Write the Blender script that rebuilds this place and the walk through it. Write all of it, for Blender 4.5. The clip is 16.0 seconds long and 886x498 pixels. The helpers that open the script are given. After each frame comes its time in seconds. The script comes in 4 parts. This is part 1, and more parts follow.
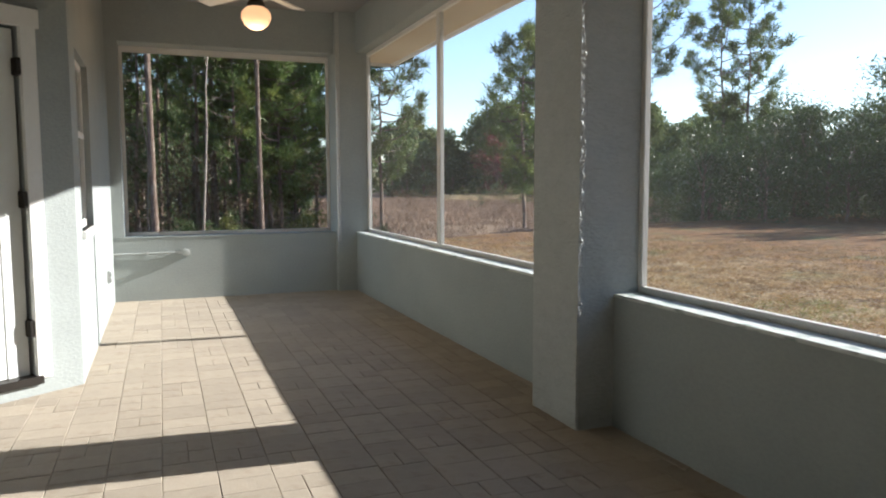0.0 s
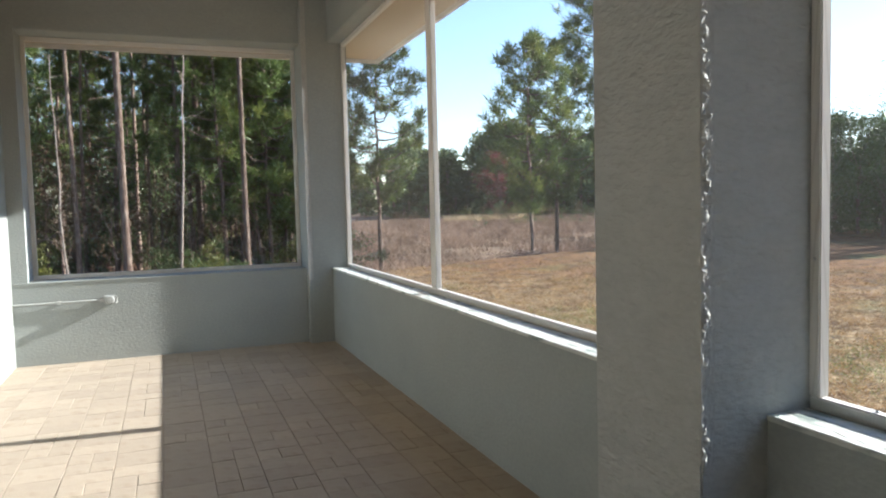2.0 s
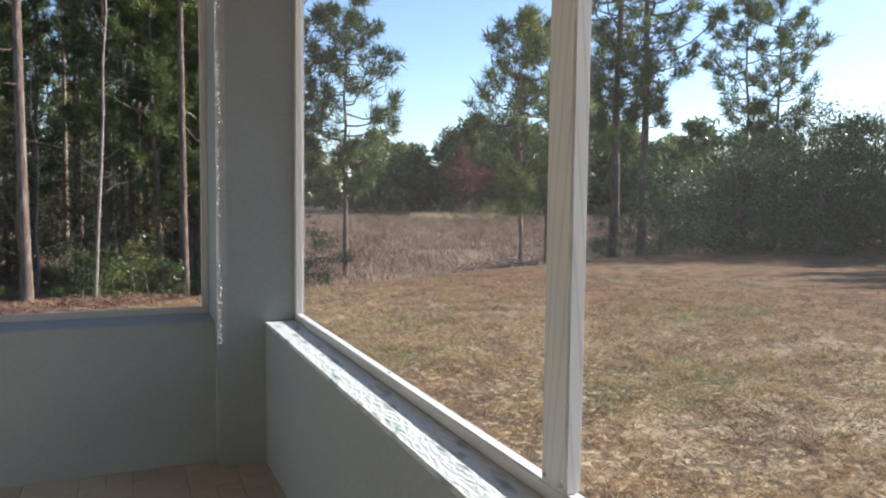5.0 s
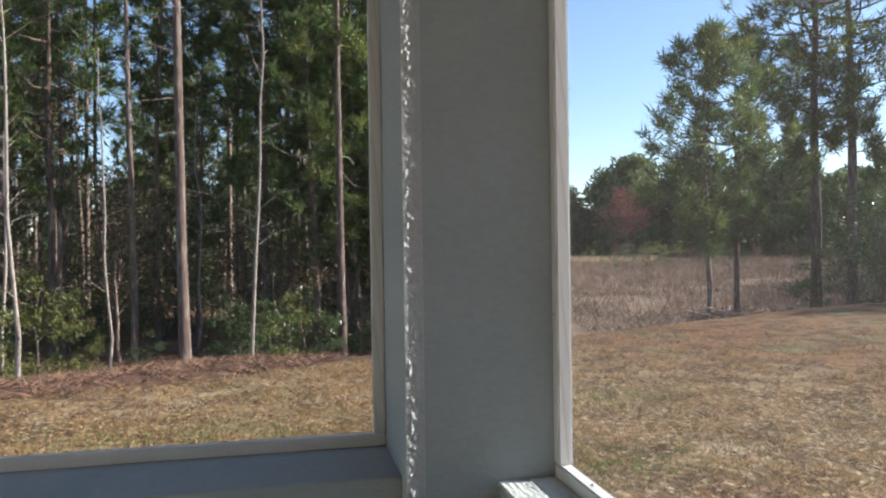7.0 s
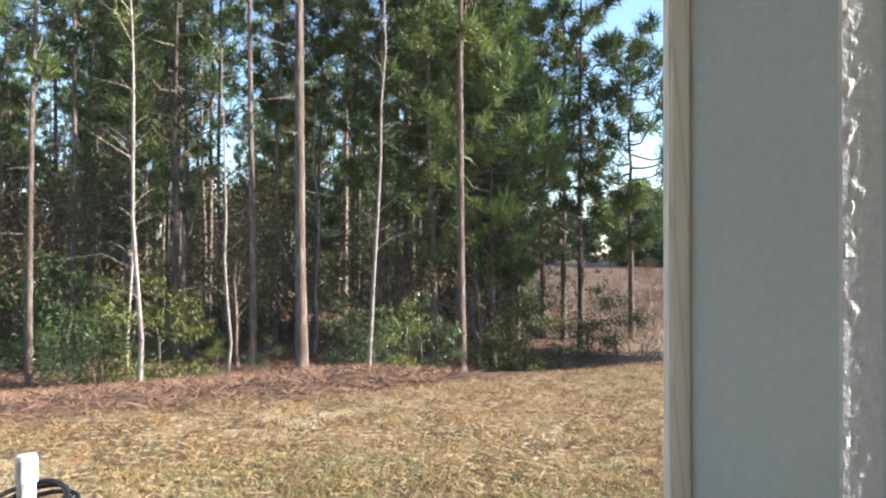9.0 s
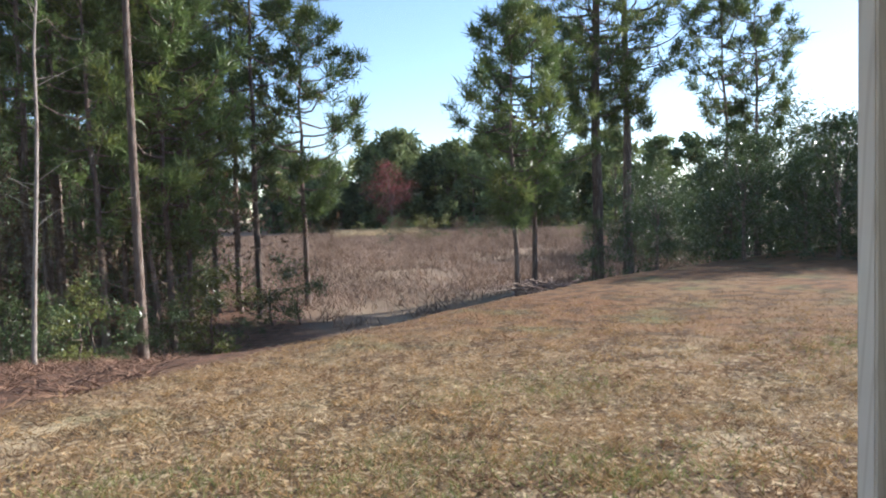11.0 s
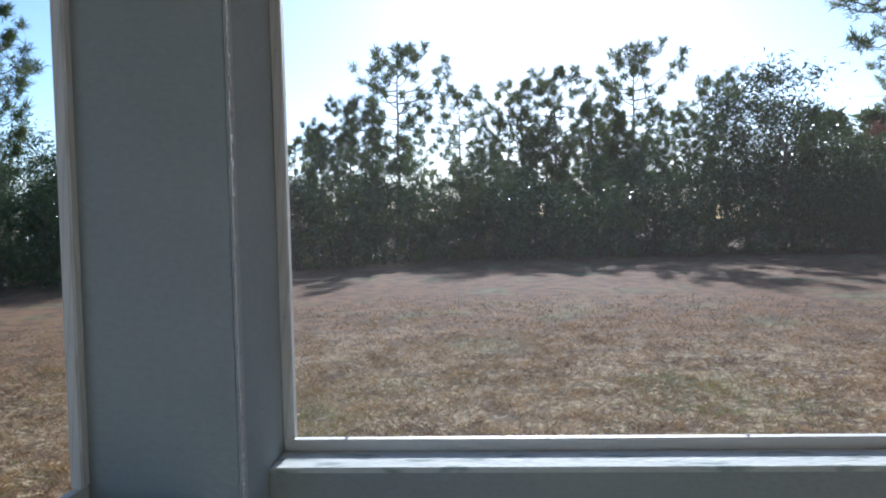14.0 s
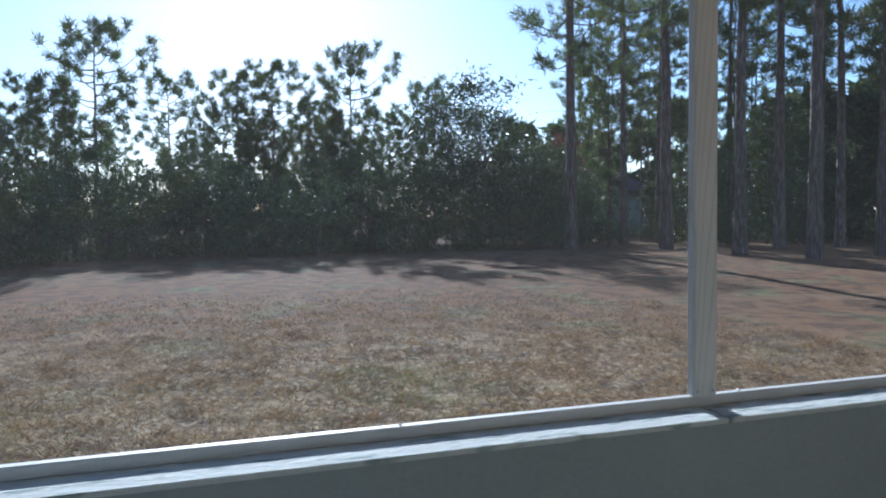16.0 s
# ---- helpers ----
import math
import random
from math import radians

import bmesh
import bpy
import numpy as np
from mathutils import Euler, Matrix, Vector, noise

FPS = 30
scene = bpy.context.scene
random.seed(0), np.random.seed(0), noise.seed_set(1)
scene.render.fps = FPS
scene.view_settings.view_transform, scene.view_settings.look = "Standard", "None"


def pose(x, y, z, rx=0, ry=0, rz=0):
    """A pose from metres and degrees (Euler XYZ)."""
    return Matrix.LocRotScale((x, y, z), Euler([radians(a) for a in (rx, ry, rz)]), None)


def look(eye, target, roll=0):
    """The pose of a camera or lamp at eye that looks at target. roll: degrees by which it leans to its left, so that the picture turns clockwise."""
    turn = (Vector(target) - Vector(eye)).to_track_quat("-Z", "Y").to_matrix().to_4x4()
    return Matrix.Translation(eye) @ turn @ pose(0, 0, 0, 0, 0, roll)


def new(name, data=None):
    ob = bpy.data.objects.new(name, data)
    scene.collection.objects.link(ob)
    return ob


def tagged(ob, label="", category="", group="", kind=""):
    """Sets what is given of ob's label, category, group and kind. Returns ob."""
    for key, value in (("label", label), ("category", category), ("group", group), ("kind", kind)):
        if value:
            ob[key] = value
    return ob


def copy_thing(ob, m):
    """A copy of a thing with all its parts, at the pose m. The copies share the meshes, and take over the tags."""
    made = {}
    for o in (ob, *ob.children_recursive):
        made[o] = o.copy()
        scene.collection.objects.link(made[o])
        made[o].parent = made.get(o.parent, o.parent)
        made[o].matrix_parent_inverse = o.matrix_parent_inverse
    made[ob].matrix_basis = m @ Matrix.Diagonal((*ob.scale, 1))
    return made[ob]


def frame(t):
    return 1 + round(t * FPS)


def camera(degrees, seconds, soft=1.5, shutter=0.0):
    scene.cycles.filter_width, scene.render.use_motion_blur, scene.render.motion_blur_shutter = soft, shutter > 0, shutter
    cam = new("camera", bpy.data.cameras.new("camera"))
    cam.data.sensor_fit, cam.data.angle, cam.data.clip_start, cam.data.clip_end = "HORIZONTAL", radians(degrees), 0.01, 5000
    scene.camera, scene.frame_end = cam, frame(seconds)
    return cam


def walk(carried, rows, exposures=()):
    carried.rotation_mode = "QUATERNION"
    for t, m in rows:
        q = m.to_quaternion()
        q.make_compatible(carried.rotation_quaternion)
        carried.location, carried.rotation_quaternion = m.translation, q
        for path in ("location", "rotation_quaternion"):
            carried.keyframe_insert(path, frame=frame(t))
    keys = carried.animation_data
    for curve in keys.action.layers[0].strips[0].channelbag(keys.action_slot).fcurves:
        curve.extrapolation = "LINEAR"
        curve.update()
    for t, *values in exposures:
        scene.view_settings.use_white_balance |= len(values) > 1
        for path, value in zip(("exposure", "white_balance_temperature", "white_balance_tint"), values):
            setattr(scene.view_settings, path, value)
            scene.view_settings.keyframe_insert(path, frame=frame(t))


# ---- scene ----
cam = camera(62.7, 16.0, 2.0)
PATH = [
    (0, (0.05, 0.105, 1.276), (0.768, 1.963, 1.097), -0.2),
    (0.5, (0.254, 0.45, 1.27), (1.038, 2.284, 1.129), -0.1),
    (1, (0.457, 0.873, 1.248), (1.2, 2.728, 1.16), -0.4),
    (1.5, (0.674, 1.351, 1.244), (1.299, 3.244, 1.089), 0.9),
    (2, (0.763, 1.809, 1.279), (1.473, 3.675, 1.156), -1.4),
    (2.5, (0.988, 2.27, 1.287), (1.674, 4.142, 1.136), 0.5),
    (3, (1.139, 2.737, 1.285), (1.917, 4.575, 1.159), 2.7),
    (3.5, (1.247, 3.26, 1.304), (2.029, 5.097, 1.19), 1.0),
    (3.7, (1.285, 3.456, 1.318), (2.085, 5.283, 1.171), 0.9),
    (5.8, (1.712, 5.896, 1.284), (2.512, 7.727, 1.197), 0.2),
    (6, (1.722, 6.078, 1.267), (2.464, 7.934, 1.203), -0.2),
    (6.5, (1.753, 6.512, 1.279), (2.289, 8.438, 1.241), 0.1),
    (7, (1.725, 6.896, 1.282), (2.145, 8.851, 1.273), -0.8),
    (7.5, (1.721, 7.252, 1.27), (1.933, 9.241, 1.267), -1.2),
    (8, (1.722, 7.525, 1.276), (1.813, 9.523, 1.292), 0.1),
    (10.3, (1.066, 8.296, 1.298), (1.625, 10.215, 1.239), -1.1),
    (10.5, (1.004, 8.355, 1.306), (1.732, 10.215, 1.207), -1.5),
    (11, (0.747, 8.354, 1.349), (1.781, 10.064, 1.254), -1.5),
    (11.5, (0.396, 8.323, 1.321), (1.728, 9.807, 1.171), -2.7),
    (12, (0.229, 8.178, 1.334), (1.79, 9.426, 1.253), -2.6),
    (12.5, (0.311, 8.137, 1.341), (2.09, 9.044, 1.231), -2.7),
    (13, (0.34, 8.093, 1.329), (2.253, 8.673, 1.248), -1.4),
    (13.5, (0.324, 8.047, 1.361), (2.291, 8.401, 1.284), -0.1),
    (14, (0.242, 7.971, 1.376), (2.236, 8.106, 1.307), -1.5),
    (14.5, (0.26, 7.974, 1.368), (2.257, 7.892, 1.294), -0.6),
    (15, (0.227, 7.937, 1.358), (2.212, 7.703, 1.281), -0.6),
    (15.5, (0.236, 7.937, 1.355), (2.194, 7.537, 1.298), 0.1),
    (16, (0.371, 7.752, 1.341), (2.274, 7.143, 1.25), -0.7),
]

EXPOSURES = [(0.0, 1.42, 6000, 10), (1.0, 1.6, 6000, 10), (3.5, 1.65, 5950, 13), (5.8, 1.15, 5850, 14), (7.0, 1.22, 5950, 13), (8.0, 2.0, 6100, 9),
             (10.5, 1.65, 5800, 14), (11.5, 1.35, 5850, 13), (12.5, 1.45, 5500, 13), (13.3, 1.15, 5300, 12), (14.0, 0.85, 5250, 12), (14.5, 0.6, 5080, 9), (15.0, 0.6, 5050, 9), (16.0, 0.6, 5000, 9)]
walk(cam, [(t, look(eye, target, roll)) for t, eye, target, roll in PATH], EXPOSURES)

# ---- world and sun ----
SUN_UP, SUN_TURN = 24.4, 94.6      # elevation, bearing clockwise from +y
world = bpy.data.worlds.new("sky")
scene.world = world
world.use_nodes = True
wn = world.node_tree.nodes
sky = wn.new("ShaderNodeTexSky")
sky.sky_type = "NISHITA"
sky.sun_disc = False
sky.sun_elevation = radians(SUN_UP)
sky.sun_rotation = radians(SUN_TURN)
sky.air_density, sky.dust_density, sky.ozone_density = 1.0, 0.32, 1.8
world.node_tree.links.new(sky.outputs[0], wn["Background"].inputs[0])
wn["Background"].inputs[1].default_value = 0.105

sun_dir = Vector((math.sin(radians(SUN_TURN)) * math.cos(radians(SUN_UP)),
                  math.cos(radians(SUN_TURN)) * math.cos(radians(SUN_UP)), math.sin(radians(SUN_UP))))
sun_data = bpy.data.lights.new("sun", "SUN")
sun_data.energy, sun_data.angle, sun_data.color = 5.0, radians(0.5), (1.0, 0.93, 0.83)
sun = new("sun", sun_data)
sun.matrix_world = look(sun_dir * 60, (0, 0, 0))


# ---- materials ----
def mat(name, colour, rough=0.8, vary=0.15, scale=6.0, fine=60.0, bump=0.2, metal=0.0, second=None,
        second_at=0.55, stretch=(1, 1, 1), through_light=0.0, random_tint=0.0, coords="Object", bump_dist=0.01, islands=0.0):
    """A surface with variation at two scales and a fine relief; second: a colour that shows in patches."""
    m = bpy.data.materials.new(name)
    m.use_nodes = True
    nt = m.node_tree
    n, li = nt.nodes, nt.links.new
    bsdf = n["Principled BSDF"]
    tc = n.new("ShaderNodeTexCoord")
    mp = n.new("ShaderNodeMapping")
    mp.inputs["Scale"].default_value = stretch
    li(tc.outputs[coords], mp.inputs[0])
    big = n.new("ShaderNodeTexNoise")
    big.inputs["Scale"].default_value, big.inputs["Detail"].default_value = scale, 5
    small = n.new("ShaderNodeTexNoise")
    small.inputs["Scale"].default_value, small.inputs["Detail"].default_value = fine, 4
    li(mp.outputs[0], big.inputs["Vector"])
    li(mp.outputs[0], small.inputs["Vector"])
    base = n.new("ShaderNodeRGB")
    base.outputs[0].default_value = (*colour, 1)
    out = base.outputs[0]
    if second:
        ramp = n.new("ShaderNodeValToRGB")
        ramp.color_ramp.elements[0].position, ramp.color_ramp.elements[1].position = second_at - 0.06, second_at + 0.06
        li(big.outputs[0], ramp.inputs[0])
        mix = n.new("ShaderNodeMixRGB")
        li(ramp.outputs[0], mix.inputs[0])
        li(out, mix.inputs[1])
        mix.inputs[2].default_value = (*second, 1)
        out = mix.outputs[0]
    add = n.new("ShaderNodeMath")
    add.operation = "ADD"
    li(big.outputs[0], add.inputs[0])
    li(small.outputs[0], add.inputs[1])
    rng = n.new("ShaderNodeMapRange")
    rng.inputs[1].default_value, rng.inputs[2].default_value = 0.6, 1.4
    rng.inputs[3].default_value, rng.inputs[4].default_value = 1 - vary, 1 + vary
    li(add.outputs[0], rng.inputs[0])
    value = rng.outputs[0]
    for node, socket, amount in ((("ShaderNodeObjectInfo"), "Random", random_tint), (("ShaderNodeNewGeometry"), "Random Per Island", islands)):
        if amount:
            info = n.new(node)
            r2 = n.new("ShaderNodeMapRange")
            r2.inputs[3].default_value, r2.inputs[4].default_value = 1 - amount, 1 + amount
            li(info.outputs[socket], r2.inputs[0])
            mul = n.new("ShaderNodeMath")
            mul.operation = "MULTIPLY"
            li(value, mul.inputs[0])
            li(r2.outputs[0], mul.inputs[1])
            value = mul.outputs[0]
    hsv = n.new("ShaderNodeHueSaturation")
    li(value, hsv.inputs["Value"])
    li(out, hsv.inputs["Color"])
    li(hsv.outputs[0], bsdf.inputs["Base Color"])
    bsdf.inputs["Roughness"].default_value, bsdf.inputs["Metallic"].default_value = rough, metal
    bsdf.inputs["Specular IOR Level"].default_value = 0.3
    if bump:
        bp = n.new("ShaderNodeBump")
        bp.inputs["Strength"].default_value, bp.inputs["Distance"].default_value = bump, bump_dist
        li(add.outputs[0], bp.inputs["Height"])
        li(bp.outputs[0], bsdf.inputs["Normal"])
    if through_light:
        tr = n.new("ShaderNodeBsdfTranslucent")
        li(hsv.outputs[0], tr.inputs[0])
        ms = n.new("ShaderNodeMixShader")
        ms.inputs[0].default_value = through_light
        li(bsdf.outputs[0], ms.inputs[1])
        li(tr.outputs[0], ms.inputs[2])
        li(ms.outputs[0], n["Material Output"].inputs[0])
    return m


STUCCO = mat("stucco", (0.335, 0.362, 0.350), 0.9, 0.08, 2.0, 45, 0.35, stretch=(1, 1, 1.6))
# Same paint as STUCCO, lightened to stand in for bounce off the sunlit floor.
TROWELLED = mat("trowelled stucco", (0.42, 0.435, 0.42), 0.9, 0.08, 7.0, 30, 0.55, stretch=(1, 1, 2.2), bump_dist=0.02)
SILL = mat("worn painted sill", (0.60, 0.63, 0.59), 0.85, 0.10, 14.0, 60, 0.6, second=(0.27, 0.33, 0.30), second_at=0.60, stretch=(1.6, 0.5, 1))
BEAD = mat("ragged stucco bead", (0.41, 0.42, 0.405), 0.8, 0.12, 20, 90, 0.5)
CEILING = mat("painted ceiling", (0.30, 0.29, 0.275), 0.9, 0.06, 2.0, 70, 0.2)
WHITE_WOOD = mat("white painted wood", (0.70, 0.69, 0.65), 0.55, 0.05, 3.0, 30, 0.03, stretch=(5, 5, 0.6))


def grained_wood():
    """White-painted strip wood whose wavy grain shows through."""
    m = mat("white painted grained wood", (0.66, 0.65, 0.61), 0.6, 0.04, 3.0, 14, 0.02, stretch=(8, 8, 0.7))
    n, li = m.node_tree.nodes, m.node_tree.links.new
    tc = n.new("ShaderNodeTexCoord")
    mp = n.new("ShaderNodeMapping")
    mp.inputs["Scale"].default_value = (1, 1, 0.09)
    wave = n.new("ShaderNodeTexWave")
    wave.wave_type, wave.bands_direction = "BANDS", "DIAGONAL"
    wave.inputs["Scale"].default_value, wave.inputs["Distortion"].default_value = 26, 6.5
    wave.inputs["Detail"].default_value, wave.inputs["Detail Scale"].default_value = 1, 0.5
    li(tc.outputs["Object"], mp.inputs[0])
    li(mp.outputs[0], wave.inputs["Vector"])
    ramp = n.new("ShaderNodeValToRGB")
    ramp.color_ramp.elements[0].color, ramp.color_ramp.elements[0].position = (0.87, 0.86, 0.85, 1), 0.0
    ramp.color_ramp.elements[1].color, ramp.color_ramp.elements[1].position = (1, 1, 1, 1), 0.22
    li(wave.outputs["Color"], ramp.inputs[0])
    mul = n.new("ShaderNodeMixRGB")
    mul.blend_type, mul.inputs[0].default_value = "MULTIPLY", 1.0
    old = n["Principled BSDF"].inputs["Base Color"].links[0].from_socket
    li(old, mul.inputs[1])
    li(ramp.outputs[0], mul.inputs[2])
    li(mul.outputs[0], n["Principled BSDF"].inputs["Base Color"])
    return m


GRAINED = grained_wood()
WHITE_TRIM = mat("white trim paint", (0.76, 0.76, 0.73), 0.5, 0.03, 3.0, 30, 0.1)
DOOR_PAINT = mat("door paint", (0.70, 0.72, 0.70), 0.45, 0.03, 3.0, 30, 0.08)
SOFFIT = mat("soffit", (0.62, 0.55, 0.44), 0.8, 0.05, 2.0, 30, 0.15)
PAVER = mat("tan concrete paver", (0.41, 0.355, 0.28), 0.9, 0.10, 9.0, 120, 0.5, random_tint=0.07, second=(0.355, 0.30, 0.23), second_at=0.62)
PAVER_MIX = mat("tan concrete pavers joined", (0.41, 0.355, 0.28), 0.9, 0.10, 9.0, 120, 0.5, islands=0.08, second=(0.355, 0.30, 0.23), second_at=0.62)
SAND = mat("joint sand", (0.36, 0.30, 0.225), 0.95, 0.15, 20, 200, 0.4)
METAL_DARK = mat("dark bronze metal", (0.05, 0.045, 0.04), 0.45, 0.1, 10, 60, 0.1, metal=0.8)
METAL_GREY = mat("galvanised metal", (0.50, 0.51, 0.50), 0.45, 0.08, 10, 60, 0.1, metal=0.6)
BOX_GREY = mat("painted grey metal", (0.40, 0.42, 0.41), 0.6, 0.06, 10, 60, 0.1)
PLASTIC_WHITE = mat("white plastic", (0.75, 0.75, 0.73), 0.4, 0.03, 5, 40, 0.05)
RUBBER = mat("black rubber", (0.015, 0.015, 0.016), 0.5, 0.1, 10, 60, 0.1)
BARK = mat("pine bark", (0.15, 0.105, 0.08), 0.95, 0.35, 5.0, 28, 0.9, stretch=(3, 3, 0.6), second=(0.21, 0.165, 0.13), second_at=0.55, random_tint=0.25, bump_dist=0.03)
BARK_PALE = mat("pale bark", (0.34, 0.29, 0.24), 0.95, 0.3, 5.0, 28, 0.7, stretch=(3, 3, 0.8), second=(0.20, 0.15, 0.12), second_at=0.58, random_tint=0.2, bump_dist=0.02)
NEEDLE = mat("pine needles", (0.098, 0.140, 0.040), 0.5, 0.3, 0.6, 5.0, 0, through_light=0.32, random_tint=0.22, islands=0.35, second=(0.150, 0.172, 0.045), second_at=0.55)
LEAF = mat("glossy evergreen leaves", (0.078, 0.112, 0.038), 0.33, 0.3, 0.8, 6.0, 0, through_light=0.25, random_tint=0.25, islands=0.35)
# Without gloss, and paler than LEAF and NEEDLE: distance haze painted into the colour.
LEAF_HAZED = mat("dull far foliage", (0.100, 0.135, 0.060), 0.9, 0.3, 0.8, 6.0, 0, through_light=0.25, random_tint=0.25, islands=0.35)
NEEDLE_HAZED = mat("dull far pine foliage", (0.130, 0.160, 0.062), 0.9, 0.3, 0.6, 5.0, 0, through_light=0.35, random_tint=0.22, islands=0.3)
LEAF_YELLOW = mat("yellowing leaves", (0.13, 0.14, 0.035), 0.5, 0.3, 0.8, 6.0, 0, through_light=0.35, random_tint=0.2, islands=0.35)
LEAF_RED = mat("red autumn leaves", (0.18, 0.055, 0.045), 0.6, 0.3, 0.8, 6.0, 0, through_light=0.3, islands=0.3)
LEAF_RUST = mat("rusty dead leaves", (0.115, 0.075, 0.042), 0.7, 0.3, 0.8, 6.0, 0, through_light=0.3, islands=0.35)
GRASS_DRY = mat("dry grass blades", (0.37, 0.235, 0.10), 0.8, 0.25, 2.4, 9.0, 0, through_light=0.25, islands=0.5, second=(0.20, 0.12, 0.06), second_at=0.52)
GRASS_PALE = mat("bleached grass blades", (0.45, 0.345, 0.195), 0.8, 0.2, 0.5, 4.0, 0, through_light=0.2, islands=0.35)
GRASS_GREEN = mat("green grass blades", (0.21, 0.23, 0.07), 0.7, 0.2, 0.5, 4.0, 0, through_light=0.3, islands=0.3)
REED = mat("dry meadow growth", (0.25, 0.175, 0.125), 0.85, 0.3, 0.15, 2.0, 0, through_light=0.2, islands=0.4)
STRAW = mat("pine straw", (0.20, 0.115, 0.07), 0.9, 0.25, 1.0, 9.0, 0, islands=0.4)
ROOF_TILE = mat("grey pink shingles", (0.14, 0.10, 0.09), 0.9, 0.15, 2, 30, 0.4)


def ground_material():
    m = bpy.data.materials.new("dry lawn and woodland floor")
    m.use_nodes = True
    n, li = m.node_tree.nodes, m.node_tree.links.new
    bsdf = n["Principled BSDF"]
    tc = n.new("ShaderNodeTexCoord")

    def noise_node(scale, detail=5.0):
        q = n.new("ShaderNodeTexNoise")
        q.inputs["Scale"].default_value, q.inputs["Detail"].default_value = scale, detail
        li(tc.outputs["Object"], q.inputs["Vector"])
        return q.outputs[0]

    def mix(fac, a, b):
        q = n.new("ShaderNodeMixRGB")
        li(fac, q.inputs[0])
        for i, v in ((1, a), (2, b)):
            if isinstance(v, tuple):
                q.inputs[i].default_value = (*v, 1)
            else:
                li(v, q.inputs[i])
        return q.outputs[0]

    def step(v, lo, hi):
        q = n.new("ShaderNodeMapRange")
        q.inputs[1].default_value, q.inputs[2].default_value = lo, hi
        li(v, q.inputs[0])
        return q.outputs[0]

    def times(a, k):
        q = n.new("ShaderNodeMath")
        q.operation = "MULTIPLY"
        li(a, q.inputs[0])
        if isinstance(k, float):
            q.inputs[1].default_value = k
        else:
            li(k, q.inputs[1])
        return q.outputs[0]

    rust = n.new("ShaderNodeAttribute")
    rust.attribute_name = "rust"
    lawn = mix(step(noise_node(0.35), 0.42, 0.62), (0.24, 0.165, 0.085), (0.21, 0.126, 0.058))
    lawn = mix(times(rust.outputs["Fac"], step(noise_node(0.22, 6), 0.22, 0.50)), lawn, (0.205, 0.108, 0.052))
    lawn = mix(step(noise_node(0.8), 0.54, 0.68), lawn, (0.165, 0.16, 0.07))
    near = n.new("ShaderNodeMath")
    near.operation = "SUBTRACT"
    near.inputs[0].default_value = 1.1
    li(rust.outputs["Fac"], near.inputs[1])
    lawn = mix(times(step(noise_node(0.55, 8), 0.55, 0.66), near.outputs[0]), lawn, (0.36, 0.28, 0.165))
    lawn = mix(times(step(noise_node(3.2, 9), 0.47, 0.57), 0.75), lawn, (0.085, 0.054, 0.032))
    lawn = mix(times(times(step(noise_node(13, 7), 0.51, 0.61), 0.8), near.outputs[0]), lawn, (0.45, 0.345, 0.195))
    # Pine straw and dark litter; the dark tone also paints the swale's shade.
    straw = mix(step(noise_node(6, 6), 0.4, 0.62), (0.18, 0.10, 0.062), (0.075, 0.044, 0.03))
    meadow = mix(step(noise_node(0.12, 8), 0.42, 0.6), (0.20, 0.14, 0.10), (0.29, 0.215, 0.14))
    wood = n.new("ShaderNodeAttribute")
    wood.attribute_name = "woods"
    far = n.new("ShaderNodeAttribute")
    far.attribute_name = "meadow"
    c = mix(far.outputs["Fac"], lawn, meadow)
    c = mix(wood.outputs["Fac"], c, straw)
    li(c, bsdf.inputs["Base Color"])
    bsdf.inputs["Roughness"].default_value = 0.95
    bsdf.inputs["Specular IOR Level"].default_value = 0.1
    bp = n.new("ShaderNodeBump")
    bp.inputs["Strength"].default_value, bp.inputs["Distance"].default_value = 0.8, 0.05
    li(noise_node(22, 6), bp.inputs["Height"])
    li(bp.outputs[0], bsdf.inputs["Normal"])
    return m


def glass_material():
    m = bpy.data.materials.new("window glass")
    m.use_nodes = True
    b = m.node_tree.nodes["Principled BSDF"]
    b.inputs["Base Color"].default_value = (0.9, 0.95, 0.93, 1)
    b.inputs["Transmission Weight"].default_value = 1.0
    b.inputs["Roughness"].default_value = 0.02
    b.inputs["IOR"].default_value = 1.45
    return m


def screen_material(cover, colour):
    m = bpy.data.materials.new("insect screen mesh")
    m.use_nodes = True
    n, li = m.node_tree.nodes, m.node_tree.links.new
    clear = n.new("ShaderNodeBsdfTransparent")
    thread = n.new("ShaderNodeBsdfDiffuse")
    thread.inputs[0].default_value = (*colour, 1)
    glow = n.new("ShaderNodeBsdfTranslucent")
    glow.inputs[0].default_value = (*colour, 1)
    both = n.new("ShaderNodeMixShader")
    both.inputs[0].default_value = 0.26
    li(thread.outputs[0], both.inputs[1])
    li(glow.outputs[0], both.inputs[2])
    ms = n.new("ShaderNodeMixShader")
    ms.inputs[0].default_value = cover
    li(clear.outputs[0], ms.inputs[1])
    li(both.outputs[0], ms.inputs[2])
    li(ms.outputs[0], n["Material Output"].inputs[0])
    return m


def lamp_material():
    m = bpy.data.materials.new("warm lit globe glass")
    m.use_nodes = True
    b = m.node_tree.nodes["Principled BSDF"]
    b.inputs["Base Color"].default_value = (0.9, 0.75, 0.55, 1)
    b.inputs["Emission Color"].default_value = (1.0, 0.55, 0.25, 1)
    b.inputs["Emission Strength"].default_value = 0.35
    return m


GROUND = ground_material()
GLASS = glass_material()
SCREEN = screen_material(0.125, (0.23, 0.225, 0.22))
# Denser, slightly paler mesh: stands in for sunlit haze at a grazing view.
HAZED_SCREEN = screen_material(0.145, (0.25, 0.235, 0.22))
